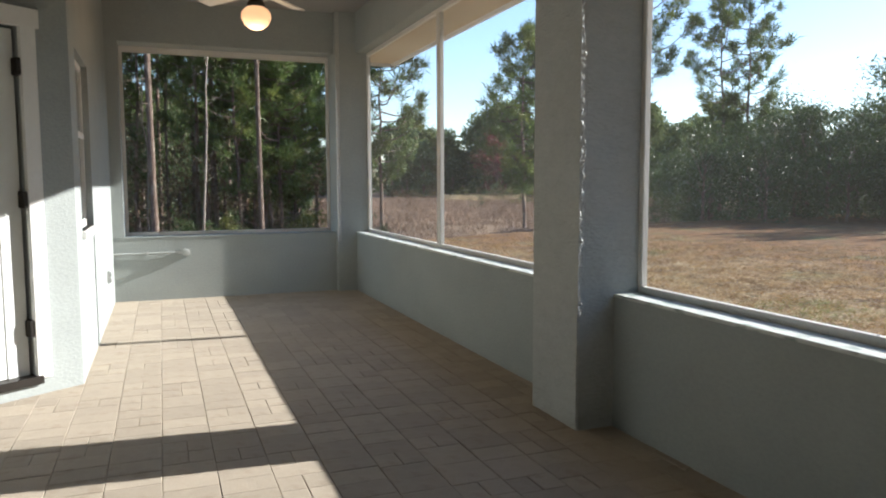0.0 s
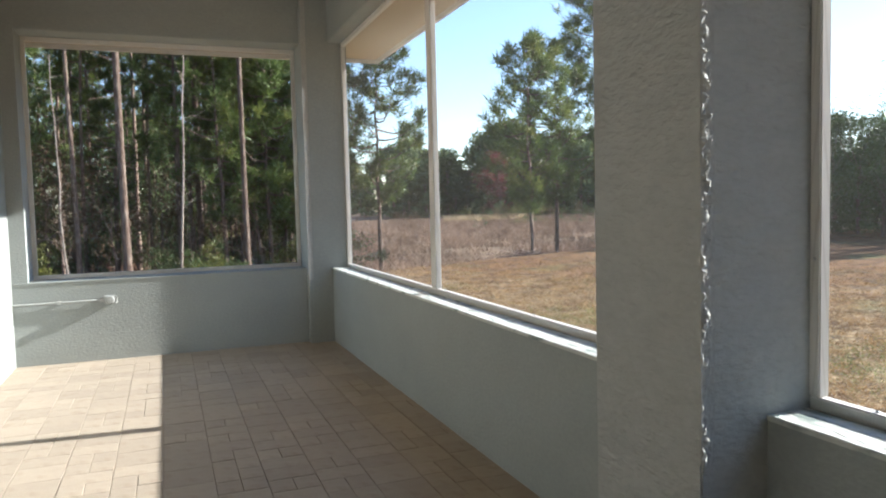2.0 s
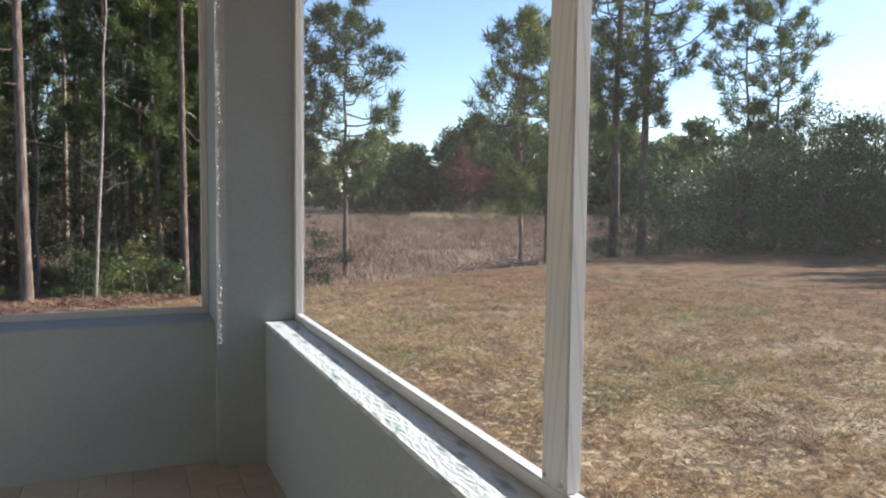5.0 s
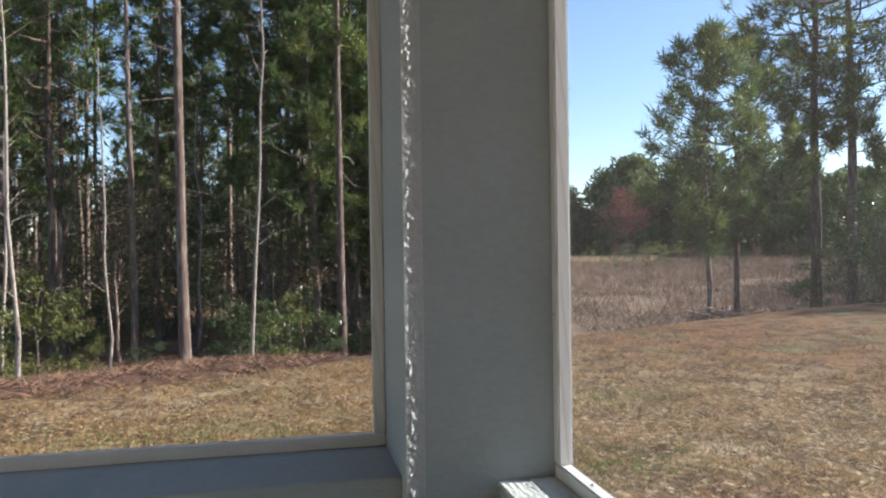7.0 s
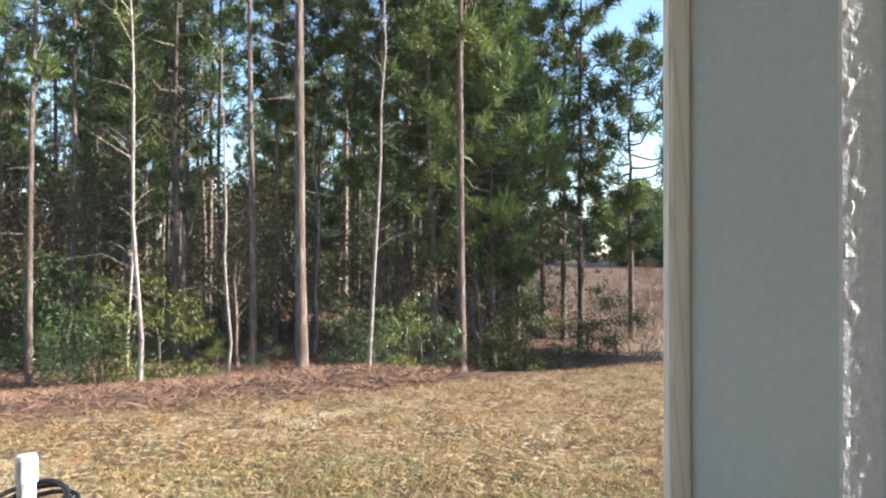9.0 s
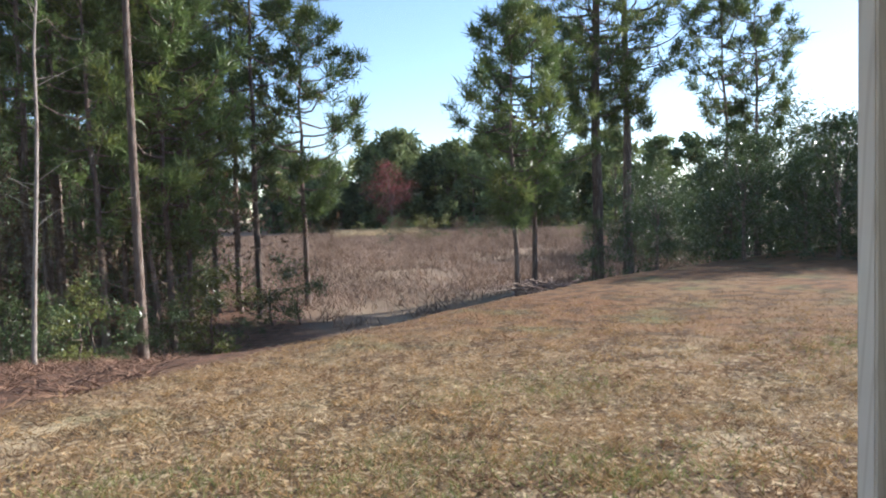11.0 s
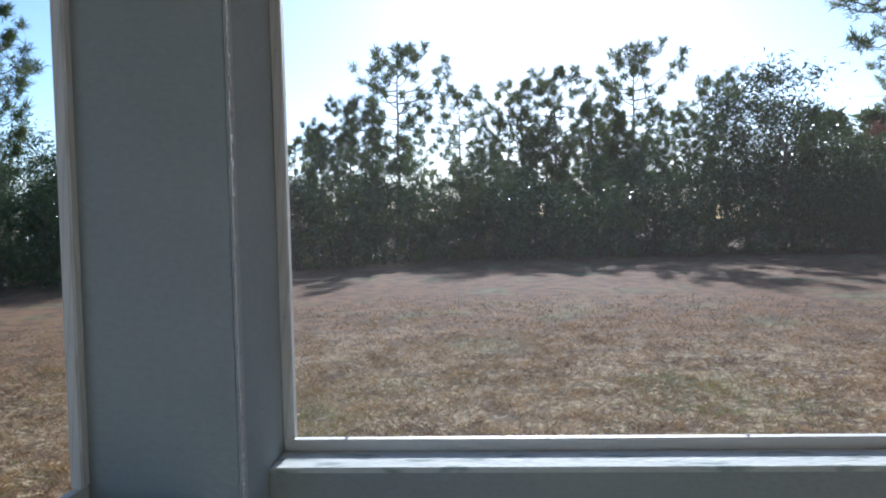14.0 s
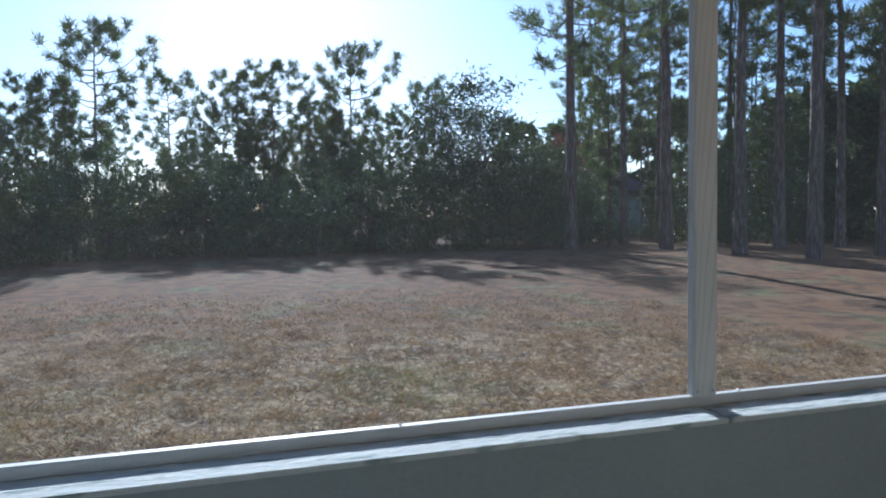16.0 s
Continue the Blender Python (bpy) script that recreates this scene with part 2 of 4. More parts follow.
GLOBE = lamp_material()


# ---- mesh helpers ----
def link(name, data, material, parent=None, label=""):
    if material is not None:
        data.materials.append(material)
    ob = new(name, data)
    if parent is not None:
        ob.parent = parent
    if label:
        ob["label"] = label
    return ob


def part(name, bm, material, parent=None, label="", smooth=False):
    """Links a bmesh as one mesh object under a thing or a part."""
    data = bpy.data.meshes.new(name)
    bm.normal_update()
    bm.to_mesh(data)
    bm.free()
    if smooth:
        for p in data.polygons:
            p.use_smooth = True
    return link(name, data, material, parent, label)


def raw(name, verts, faces, material, parent=None, label="", smooth=False):
    data = bpy.data.meshes.new(name)
    data.from_pydata([tuple(v) for v in verts], [], [tuple(f) for f in faces])
    if smooth:
        data.polygons.foreach_set("use_smooth", [True] * len(data.polygons))
    return link(name, data, material, parent, label)


def box(x0, y0, z0, x1, y1, z1, bevel=0.0, bm=None):
    """A box between two corners, with rounded edges."""
    own = bm is None
    bm = bm or bmesh.new()
    r = bmesh.ops.create_cube(bm, size=1, matrix=Matrix.Translation(((x0 + x1) / 2, (y0 + y1) / 2, (z0 + z1) / 2))
                              @ Matrix.Diagonal((abs(x1 - x0), abs(y1 - y0), abs(z1 - z0), 1)))
    if bevel:
        edges = {e for v in r["verts"] for e in v.link_edges}
        bmesh.ops.bevel(bm, geom=list(edges), offset=bevel, segments=2, affect="EDGES")
    return bm


def lathe(profile, sides=24, at=(0, 0, 0)):
    """A turned shape from (radius, height) pairs."""
    bm = bmesh.new()
    rings = []
    for r, h in profile:
        rings.append([bm.verts.new((at[0] + r * math.cos(2 * math.pi * i / sides), at[1] + r * math.sin(2 * math.pi * i / sides), at[2] + h)) for i in range(sides)])
    for a, b in zip(rings, rings[1:]):
        for i in range(sides):
            bm.faces.new((a[i], a[(i + 1) % sides], b[(i + 1) % sides], b[i]))
    bm.faces.new(rings[0][::-1])
    bm.faces.new(rings[-1])
    bmesh.ops.recalc_face_normals(bm, faces=bm.faces)
    return bm


def tube(path, radii, sides=7):
    """Vertices and faces of a tapered tube along a path."""
    path = np.asarray(path, float)
    n = len(path)
    d = np.gradient(path, axis=0)
    d /= np.linalg.norm(d, axis=1)[:, None] + 1e-9
    ref = np.where(np.abs(d[:, 2:3]) > 0.9, [[1.0, 0, 0]], [[0, 0, 1.0]])
    u = np.cross(d, ref)
    u /= np.linalg.norm(u, axis=1)[:, None] + 1e-9
    v = np.cross(d, u)
    a = np.arange(sides) * 2 * math.pi / sides
    verts = (path[:, None] + np.asarray(radii)[:, None, None] * (np.cos(a)[None, :, None] * u[:, None] + np.sin(a)[None, :, None] * v[:, None])).reshape(-1, 3)
    faces = [(i * sides + j, i * sides + (j + 1) % sides, (i + 1) * sides + (j + 1) % sides, (i + 1) * sides + j) for i in range(n - 1) for j in range(sides)]
    return verts, faces


class Soup:
    """Collects vertices and faces of many pieces."""

    def __init__(self):
        self.v, self.f, self.n = [], [], 0

    def add(self, verts, faces):
        self.v.append(np.asarray(verts, float))
        self.f += [tuple(i + self.n for i in f) for f in faces]
        self.n += len(verts)

    def blades(self, root, tip, width, rng):
        """Thin triangles from root to tip."""
        d = tip - root
        side = np.cross(d, rng.normal(size=d.shape))
        side *= (width / (np.linalg.norm(side, axis=1) + 1e-9))[:, None] if np.ndim(width) else width / (np.linalg.norm(side, axis=1) + 1e-9)[:, None]
        v = np.stack([root - side / 2, root + side / 2, tip], 1).reshape(-1, 3)
        self.add(v, [(3 * i, 3 * i + 1, 3 * i + 2) for i in range(len(root))])

    def leaves(self, centre, size, rng):
        """Small pointed leaf quads at random angles."""
        k = len(centre)
        a, b = rng.normal(size=(k, 3)), rng.normal(size=(k, 3))
        a /= np.linalg.norm(a, axis=1)[:, None]
        b -= (a * b).sum(1)[:, None] * a
        b /= np.linalg.norm(b, axis=1)[:, None]
        s = size * rng.uniform(0.6, 1.3, (k, 1))
        v = np.stack([centre - a * s, centre + b * s * 0.5, centre + a * s], 1).reshape(-1, 3)
        self.add(v, [(3 * i, 3 * i + 1, 3 * i + 2) for i in range(k)])

    def ob(self, name, material, parent=None, label="", smooth=False):
        return raw(name, np.concatenate(self.v), self.f, material, parent, label, smooth)


def thing(name, label, category, group="", kind=""):
    return tagged(new(name), label, category, group, kind)


# ---- the porch: plan in metres ----
X_KNEE, X_SCREEN, X_OUT = 2.228, 2.372, 2.418          # east wall: inner face, frame, outer face
Y_KNEE, Y_SCREEN, Y_OUT = 8.71, 9.004, 9.046           # north wall
X_WEST, Y_CORNER = -0.455, 5.22                       # house wall and its angled corner
X_POST, Y_POST = 2.000, 8.61                        # corner post
X_COL, Y_COL0, Y_COL1 = 2.010, 3.275, 3.757          # column between the windows
Z_SILL, Z_HEAD, Z_CEIL = 0.70, 2.81, 3.27
DIAG = Vector((-0.81, -0.586, 0)).normalized()       # run of the angled door wall
DIAG_END = Vector((X_WEST, Y_CORNER, 0)) + DIAG * 2.4
SOUTH = -1.6


def setting(name, bm, material, label, category, smooth=False):
    return tagged(part(name, bm, material, smooth=smooth), label, category, kind="structure")


setting("wall_east", box(X_KNEE, SOUTH, -0.3, X_OUT, Y_POST + 0.02, Z_SILL, 0.012), STUCCO, "pale grey-green stucco knee wall under the screens", "wall")
setting("wall_north", box(X_WEST - 0.2, Y_KNEE, -0.3, X_POST + 0.02, Y_OUT, Z_SILL, 0.012), STUCCO, "pale grey-green stucco knee wall at the porch end", "wall")
setting("column_1", box(X_COL, Y_COL0, -0.3, X_OUT + 0.004, Y_COL1, Z_CEIL, 0.006), TROWELLED, "square grey stucco column with rough trowel marks", "column")
setting("column_2", box(X_POST, Y_POST, -0.3, X_OUT + 0.004, Y_OUT + 0.004, Z_CEIL, 0.006), STUCCO, "grey stucco corner post of the porch", "column")
setting("pier_north", box(X_WEST - 0.2, Y_KNEE + 0.003, Z_SILL - 0.01, -0.335, Y_OUT - 0.003, Z_CEIL), STUCCO, "grey stucco pier beside the end screen", "wall")
setting("beam_east", box(X_KNEE + 0.015, SOUTH, Z_HEAD, X_OUT - 0.003, Y_POST + 0.01, Z_CEIL + 0.3, 0.008), STUCCO, "grey stucco beam above the side screens", "beam")
setting("beam_north", box(X_WEST - 0.2, Y_KNEE + 0.012, Z_HEAD - 0.005, X_POST + 0.01, Y_OUT - 0.006, Z_CEIL + 0.3, 0.008), STUCCO, "grey stucco beam above the end screen", "beam")
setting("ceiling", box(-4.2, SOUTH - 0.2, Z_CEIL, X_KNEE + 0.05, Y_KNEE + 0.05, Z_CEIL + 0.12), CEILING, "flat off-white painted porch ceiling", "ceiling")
setting("wall_south", box(-4.2, SOUTH - 0.2, -0.3, X_OUT, SOUTH, Z_CEIL + 0.1), STUCCO, "plain grey stucco wall closing the porch", "wall")


def wall_with_hole(name, origin, along, length, thick, hole, label):
    """An upright wall from origin along a direction, with one opening (u0, z0, u1, z1); thickness goes to its left."""
    left = Vector((-along.y, along.x, 0))
    u0, z0, u1, z1 = hole
    bm = bmesh.new()
    for a, b, lo, hi in ((0, u0, -0.3, Z_CEIL + 0.1), (u1, length, -0.3, Z_CEIL + 0.1), (u0, u1, -0.3, z0), (u0, u1, z1, Z_CEIL + 0.1)):
        if b - a < 1e-3 or hi - lo < 1e-3:
            continue
        ring = [origin + along * a, origin + along * b, origin + along * b + left * thick, origin + along * a + left * thick]
        low = [bm.verts.new((p.x, p.y, lo)) for p in ring]
        top = [bm.verts.new((p.x, p.y, hi)) for p in ring]
        for i in range(4):
            bm.faces.new((low[i], low[(i + 1) % 4], top[(i + 1) % 4], top[i]))
        bm.faces.new(low[::-1])
        bm.faces.new(top)
    bmesh.ops.recalc_face_normals(bm, faces=bm.faces)
    return setting(name, bm, STUCCO, label, "wall")


# House wall with a window, then the angled wall with the glazed door, then the wall further south.
WIN_Y0, WIN_Y1, WIN_Z0, WIN_Z1 = 5.58, 6.48, 0.96, 2.19
wall_with_hole("wall_west", Vector((X_WEST, Y_CORNER, 0)), Vector((0, 1, 0)), Y_OUT - Y_CORNER, 0.22,
               (WIN_Y0 - Y_CORNER, WIN_Z0, WIN_Y1 - Y_CORNER, WIN_Z1), "pale stucco house wall, sunlit low down")
DOOR_U0, DOOR_U1, DOOR_Z0, DOOR_Z1 = 0.285, 1.185, 0.10, 2.21
wall_with_hole("wall_angled", DIAG_END, -DIAG, 2.4, 0.22, (2.4 - DOOR_U1, DOOR_Z0, 2.4 - DOOR_U0, DOOR_Z1), "angled stucco house wall around the door")
setting("wall_house", box(DIAG_END.x - 0.2, SOUTH, -0.3, DIAG_END.x, DIAG_END.y + 0.1, Z_CEIL + 0.1), STUCCO, "plain stucco house wall", "wall")
setting("room_dark", box(X_WEST - 3.2, 3.2, -0.3, X_WEST - 3.0, 9.2, Z_CEIL), STUCCO, "inner wall of the house behind the glass", "wall")
setting("room_end", box(X_WEST - 3.2, Y_OUT - 0.1, -0.3, X_WEST - 0.2, Y_OUT + 0.1, Z_CEIL), STUCCO, "inner wall of the house at the end", "wall")
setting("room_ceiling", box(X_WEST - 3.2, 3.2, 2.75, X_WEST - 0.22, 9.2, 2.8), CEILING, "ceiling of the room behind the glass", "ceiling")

# Eave: soffit, fascia and roof above the porch.
roof = thing("roof", "low roof with a tan boarded soffit and fascia", "roof", kind="structure")
part("soffit", box(X_OUT - 0.02, SOUTH - 1, 2.88, 3.0, 9.63, 2.90), SOFFIT, roof, "tan soffit boards")
part("soffit", box(-4, Y_OUT - 0.02, 2.881, 2.44, 9.63, 2.901), SOFFIT, roof, "tan soffit boards")
part("fascia", box(3.0, SOUTH - 1, 2.84, 3.03, 9.66, 3.06, 0.003), WHITE_TRIM, roof)
part("fascia", box(-4, 9.63, 2.84, 3.0, 9.66, 3.06, 0.003), WHITE_TRIM, roof)
bm = bmesh.new()
cs = [(3.08, SOUTH - 1, 3.06), (3.08, 9.72, 3.06), (-4.4, 9.72, 3.06), (-4.4, SOUTH - 1, 3.06)]
vs = [bm.verts.new(c) for c in cs] + [bm.verts.new((-0.8, SOUTH + 2.5, 4.5)), bm.verts.new((-0.8, 5.8, 4.5))]
for f in ((0, 1, 5, 4), (1, 2, 5), (2, 3, 4, 5), (3, 0, 4)):
    bm.faces.new([vs[i] for i in f])
part("shingles", bm, ROOF_TILE, roof)


# ---- screen windows ----
def strip(x0, y0, z0, x1, y1, z1, parent, name="frame"):
    return part(name, box(x0, y0, z0, x1, y1, z1, 0.004), GRAINED if name in ("mullion", "stile") else WHITE_WOOD, parent)


def screw(p, axis, parent):
    bm = lathe([(0.0055, 0), (0.0055, 0.002), (0.003, 0.0045), (0.0008, 0.005)], 10)
    turn = {"-x": pose(*p, 0, -90, 0), "-y": pose(*p, 90, 0, 0), "z": pose(*p)}[axis]
    bmesh.ops.transform(bm, matrix=turn, verts=bm.verts)
    return part("screw", bm, METAL_GREY, parent)


def side_window(name, y0, y1, mullions, label):
    w = thing(name, label, "screen window", kind="structure")
    x0, x1 = X_SCREEN, X_SCREEN + 0.034
    strip(x0, y0, Z_SILL, x1, y1, Z_SILL + 0.038, w, "bottom_rail")
    strip(x0, y0, Z_HEAD - 0.04, x1, y1, Z_HEAD, w, "top_rail")
    strip(x0 - 0.003, y0, Z_SILL + 0.038, x1, y0 + 0.035, Z_HEAD - 0.04, w, "stile")
    strip(x0 - 0.003, y1 - 0.035, Z_SILL + 0.038, x1, y1, Z_HEAD - 0.04, w, "stile")
    for y in mullions:
        strip(x0 - 0.003, y - 0.045, Z_SILL + 0.038, x1, y + 0.045, Z_HEAD - 0.04, w, "mullion")
        for dy in (-0.03, 0.03):
            screw((x0 - 0.003, y + dy, Z_SILL + 0.055), "-x", w)
    edges = [y0, *mullions, y1]
    for a, b in zip(edges, edges[1:]):
        bm = bmesh.new()
        bm.faces.new([bm.verts.new(c) for c in ((x1 + 0.004, a, Z_SILL), (x1 + 0.004, b, Z_SILL), (x1 + 0.004, b, Z_HEAD), (x1 + 0.004, a, Z_HEAD))])
        # The bay north of the mullion gets the mesh with haze put in.
        part("screen", bm, HAZED_SCREEN if a > 6 else SCREEN, w, "insect screen with sunlit haze in its cover" if a > 6 else "fine grey insect screen")
    for y in np.arange(y1 - 0.19, y0 + 0.2, -1.18):
        screw((x0 + 0.018, float(y), Z_SILL + 0.038), "z", w)
    for z in (1.11, 1.9, 2.5):
        screw((x0 - 0.003, y1 - 0.018, z), "-x", w)
    return w


side_window("window_1", Y_COL1, Y_POST + 0.002, [6.21], "tall insect screen in a white wooden frame above the side wall")
side_window("window_2", SOUTH, Y_COL0, [0.9], "tall insect screen in a white wooden frame beside the column")

w3 = thing("window_3", "wide insect screen in a white wooden frame at the porch end", "screen window", kind="structure")
strip(-0.335, Y_SCREEN, Z_SILL, X_POST, Y_SCREEN + 0.03, Z_SILL + 0.038, w3, "bottom_rail")
strip(-0.335, Y_SCREEN, Z_HEAD - 0.045, X_POST, Y_SCREEN + 0.03, Z_HEAD - 0.005, w3, "top_rail")
strip(-0.335, Y_SCREEN - 0.003, Z_SILL + 0.038, -0.30, Y_SCREEN + 0.03, Z_HEAD - 0.045, w3, "stile")
strip(X_POST - 0.035, Y_SCREEN - 0.003, Z_SILL + 0.038, X_POST, Y_SCREEN + 0.03, Z_HEAD - 0.045, w3, "stile")
bm = bmesh.new()
bm.faces.new([bm.verts.new(c) for c in ((-0.335, Y_SCREEN + 0.034, Z_SILL), (X_POST, Y_SCREEN + 0.034, Z_SILL), (X_POST, Y_SCREEN + 0.034, Z_HEAD), (-0.335, Y_SCREEN + 0.034, Z_HEAD))])
part("screen", bm, SCREEN, w3, "fine grey insect screen")
for x in (1.55, 0.75, -0.05):
    screw((x, Y_SCREEN + 0.018, Z_SILL + 0.038), "z", w3)

# Worn sill faces on the two knee walls, in lengths with an open joint.
for y0, y1 in ((Y_COL1, 6.22), (6.235, Y_POST)):
    setting("sill_east", box(X_KNEE - 0.006, y0, Z_SILL - 0.012, X_SCREEN, y1, Z_SILL + 0.004, 0.003), SILL, "worn white-painted sill with flaking grey patches", "sill")
setting("sill_east", box(X_KNEE - 0.006, SOUTH, Z_SILL - 0.012, X_SCREEN, Y_COL0, Z_SILL + 0.004, 0.003), SILL, "worn white-painted sill with flaking grey patches", "sill")
setting("sill_north", box(X_WEST, Y_KNEE - 0.006, Z_SILL - 0.012, X_POST, Y_SCREEN, Z_SILL + 0.004, 0.003), STUCCO, "painted sill below the end screen", "sill")


def corner_bead(name, x, y, z0, z1, seed, rough):
    """A strip of rough stucco along a column corner: a displaced sheet, ridged across, fading into the face, and its thin metal nose."""
    w, dx, dz = 0.052, 0.004, 0.0045
    nx_, nz_ = int(w / dx) + 1, int((z1 - z0) / dz) + 1
    verts, faces = [], []
    for k in range(nz_):
        zz = z0 + k * dz
        reach = 0.65 + 0.35 * noise.noise((seed, zz * 6, 0)) + 0.2 * noise.noise((seed, zz * 31, 5))
        some = min(1.0, max(0.25, 0.75 + 0.9 * noise.noise((seed + 9, zz * 3.1, 2))))
        for i in range(nx_):
            q = i * dx / w
            lump = abs(noise.noise((q * (3.1 if rough > 0.022 else 5.0) + seed, zz * (44 if rough > 0.022 else 60), 1.5))) + 0.6 * max(0, noise.noise((q * 5 + seed, zz * 110, 7.5)))
            fade = max(0.0, 1 - q / max(0.3, reach)) ** 0.4
            out = 0.0015 + rough * lump * fade * some
            verts.append((x - 0.002 + (i - 1) * dx * (i > 0), y + 0.004 if i in (0, nx_ - 1) else y - out, zz))
    for k in range(nz_ - 1):
        for i in range(nx_ - 1):
            a = k * nx_ + i
            faces.append((a, a + 1, a + nx_ + 1, a + nx_))
    bead = tagged(raw(name, verts, faces, BEAD), "ragged pale stucco along the column corner", "trim", kind="structure")
    part("nose", box(x - 0.004, y - 0.005, z0, x + 0.002, y + 0.002, z1), BEAD, bead)
    return bead


corner_bead("trim_1", X_COL, Y_COL0, 0.60, Z_CEIL, 3, 0.026)
corner_bead("trim_2", X_POST, Y_POST, 0.60, Z_CEIL, 7, 0.0105)

# ---- door in the angled wall ----
def on_diag(u, depth, z):
    """A place on the angled wall: u metres from the corner, depth out into the porch."""
    out = Vector((-DIAG.y, DIAG.x, 0))
    if out.x < 0:
        out = -out
    p = Vector((X_WEST, Y_CORNER, 0)) + DIAG * u + out * depth
    return Vector((p.x, p.y, z))


def diag_box(u0, u1, d0, d1, z0, z1, bevel=0.003):
    out = (on_diag(0, 1, 0) - on_diag(0, 0, 0))
    m = Matrix((( DIAG.x, out.x, 0, X_WEST), (DIAG.y, out.y, 0, Y_CORNER), (0, 0, 1, 0), (0, 0, 0, 1)))
    bm = box(u0, d0, z0, u1, d1, z1, bevel)
    bmesh.ops.transform(bm, matrix=m, verts=bm.verts)
    bmesh.ops.recalc_face_normals(bm, faces=bm.faces)
    return bm


door = thing("door_1", "white glazed house door with dark hinges, closed", "door", kind="structure")
U0, U1 = DOOR_U0, DOOR_U1
part("casing", diag_box(U0 - 0.08, U0 + 0.01, -0.02, 0.018, DOOR_Z0, DOOR_Z1 + 0.09), WHITE_TRIM, door)
part("casing", diag_box(U1 - 0.01, U1 + 0.08, -0.02, 0.018, DOOR_Z0, DOOR_Z1 + 0.09), WHITE_TRIM, door)
part("casing", diag_box(U0 - 0.10, U1 + 0.10, -0.02, 0.024, DOOR_Z1 - 0.01, DOOR_Z1 + 0.10), WHITE_TRIM, door)
part("threshold", diag_box(U0 - 0.02, U1 + 0.02, -0.2, 0.03, DOOR_Z0 - 0.03, DOOR_Z0 + 0.02), METAL_DARK, door, "dark metal threshold")
leaf = part("leaf", diag_box(U0 + 0.02, U0 + 0.15, -0.10, -0.055, DOOR_Z0 + 0.02, DOOR_Z1 - 0.02), DOOR_PAINT, door)
part("stile", diag_box(U1 - 0.15, U1 - 0.02, -0.10, -0.055, DOOR_Z0 + 0.02, DOOR_Z1 - 0.02), DOOR_PAINT, door)
part("bottom_panel", diag_box(U0 + 0.15, U1 - 0.15, -0.098, -0.06, DOOR_Z0 + 0.02, 1.05), DOOR_PAINT, door)
part("top_rail", diag_box(U0 + 0.15, U1 - 0.15, -0.10, -0.055, DOOR_Z1 - 0.17, DOOR_Z1 - 0.02), DOOR_PAINT, door)
part("pane", diag_box(U0 + 0.15, U1 - 0.15, -0.085, -0.078, 1.05, DOOR_Z1 - 0.17, 0), GLASS, door, "clear door glass")
for k in range(1, 4):
    part("glazing_bar", diag_box(U0 + 0.15, U1 - 0.15, -0.095, -0.065, 1.05 + k * 0.24 - 0.01, 1.05 + k * 0.24 + 0.01), DOOR_PAINT, door)
for z in (0.41, 1.19, 1.97):
    part("hinge", diag_box(U0 - 0.005, U0 + 0.035, -0.06, 0.008, z - 0.05, z + 0.05), METAL_DARK, door, "dark bronze hinge")

# ---- house window beside the door ----
hw = thing("window_4", "white double-hung house window with dark glass", "window", kind="structure")
XW = X_WEST - 0.045
for a in ((XW - 0.05, WIN_Y0, WIN_Z0, XW, WIN_Y0 + 0.05, WIN_Z1), (XW - 0.05, WIN_Y1 - 0.05, WIN_Z0, XW, WIN_Y1, WIN_Z1),
          (XW - 0.05, WIN_Y0, WIN_Z0, XW, WIN_Y1, WIN_Z0 + 0.05), (XW - 0.05, WIN_Y0, WIN_Z1 - 0.05, XW, WIN_Y1, WIN_Z1)):
    part("window_frame", box(*a, 0.004), WHITE_TRIM, hw)
part("meeting_rail", box(XW - 0.045, WIN_Y0 + 0.05, 1.62, XW + 0.008, WIN_Y1 - 0.05, 1.67, 0.004), WHITE_TRIM, hw)
part("pane", box(XW - 0.03, WIN_Y0 + 0.05, WIN_Z0 + 0.05, XW - 0.024, WIN_Y1 - 0.05, 1.62), GLASS, hw)
part("pane", box(XW - 0.02, WIN_Y0 + 0.05, 1.67, XW - 0.014, WIN_Y1 - 0.05, WIN_Z1 - 0.05), GLASS, hw)
part("window_sill", box(XW, WIN_Y0 - 0.03, WIN_Z0 - 0.05, X_WEST + 0.03, WIN_Y1 + 0.03, WIN_Z0, 0.006), WHITE_TRIM, hw)

# ---- electrical ----
jb = thing("junction_box", "round grey weatherproof junction box with conduit on the knee wall", "junction box")
bm = box(0.235, Y_KNEE - 0.045, 0.488, 0.345, Y_KNEE, 0.562, 0.008)
part("body", bm, BOX_GREY, jb)
bm = lathe([(0.034, 0), (0.034, 0.012), (0.028, 0.016), (0.003, 0.018)], 24)
bmesh.ops.transform(bm, matrix=pose(0.29, Y_KNEE - 0.044, 0.525, 90, 0, 0), verts=bm.verts)
part("cover", bm, BOX_GREY, jb)
for a in (40, 220):
    bm = lathe([(0.006, 0), (0.006, 0.003), (0.002, 0.004)], 10)
    bmesh.ops.transform(bm, matrix=pose(0.29 + 0.034 * math.cos(radians(a)), Y_KNEE - 0.046, 0.525 + 0.034 * math.sin(radians(a)), 90, 0, 0), verts=bm.verts)
    part("cover_screw", bm, METAL_GREY, jb)
bm = lathe([(0.015, 0), (0.015, 0.03), (0.012, 0.032)], 14)
bmesh.ops.transform(bm, matrix=pose(0.237, Y_KNEE - 0.022, 0.525, 0, -90, 0), verts=bm.verts)
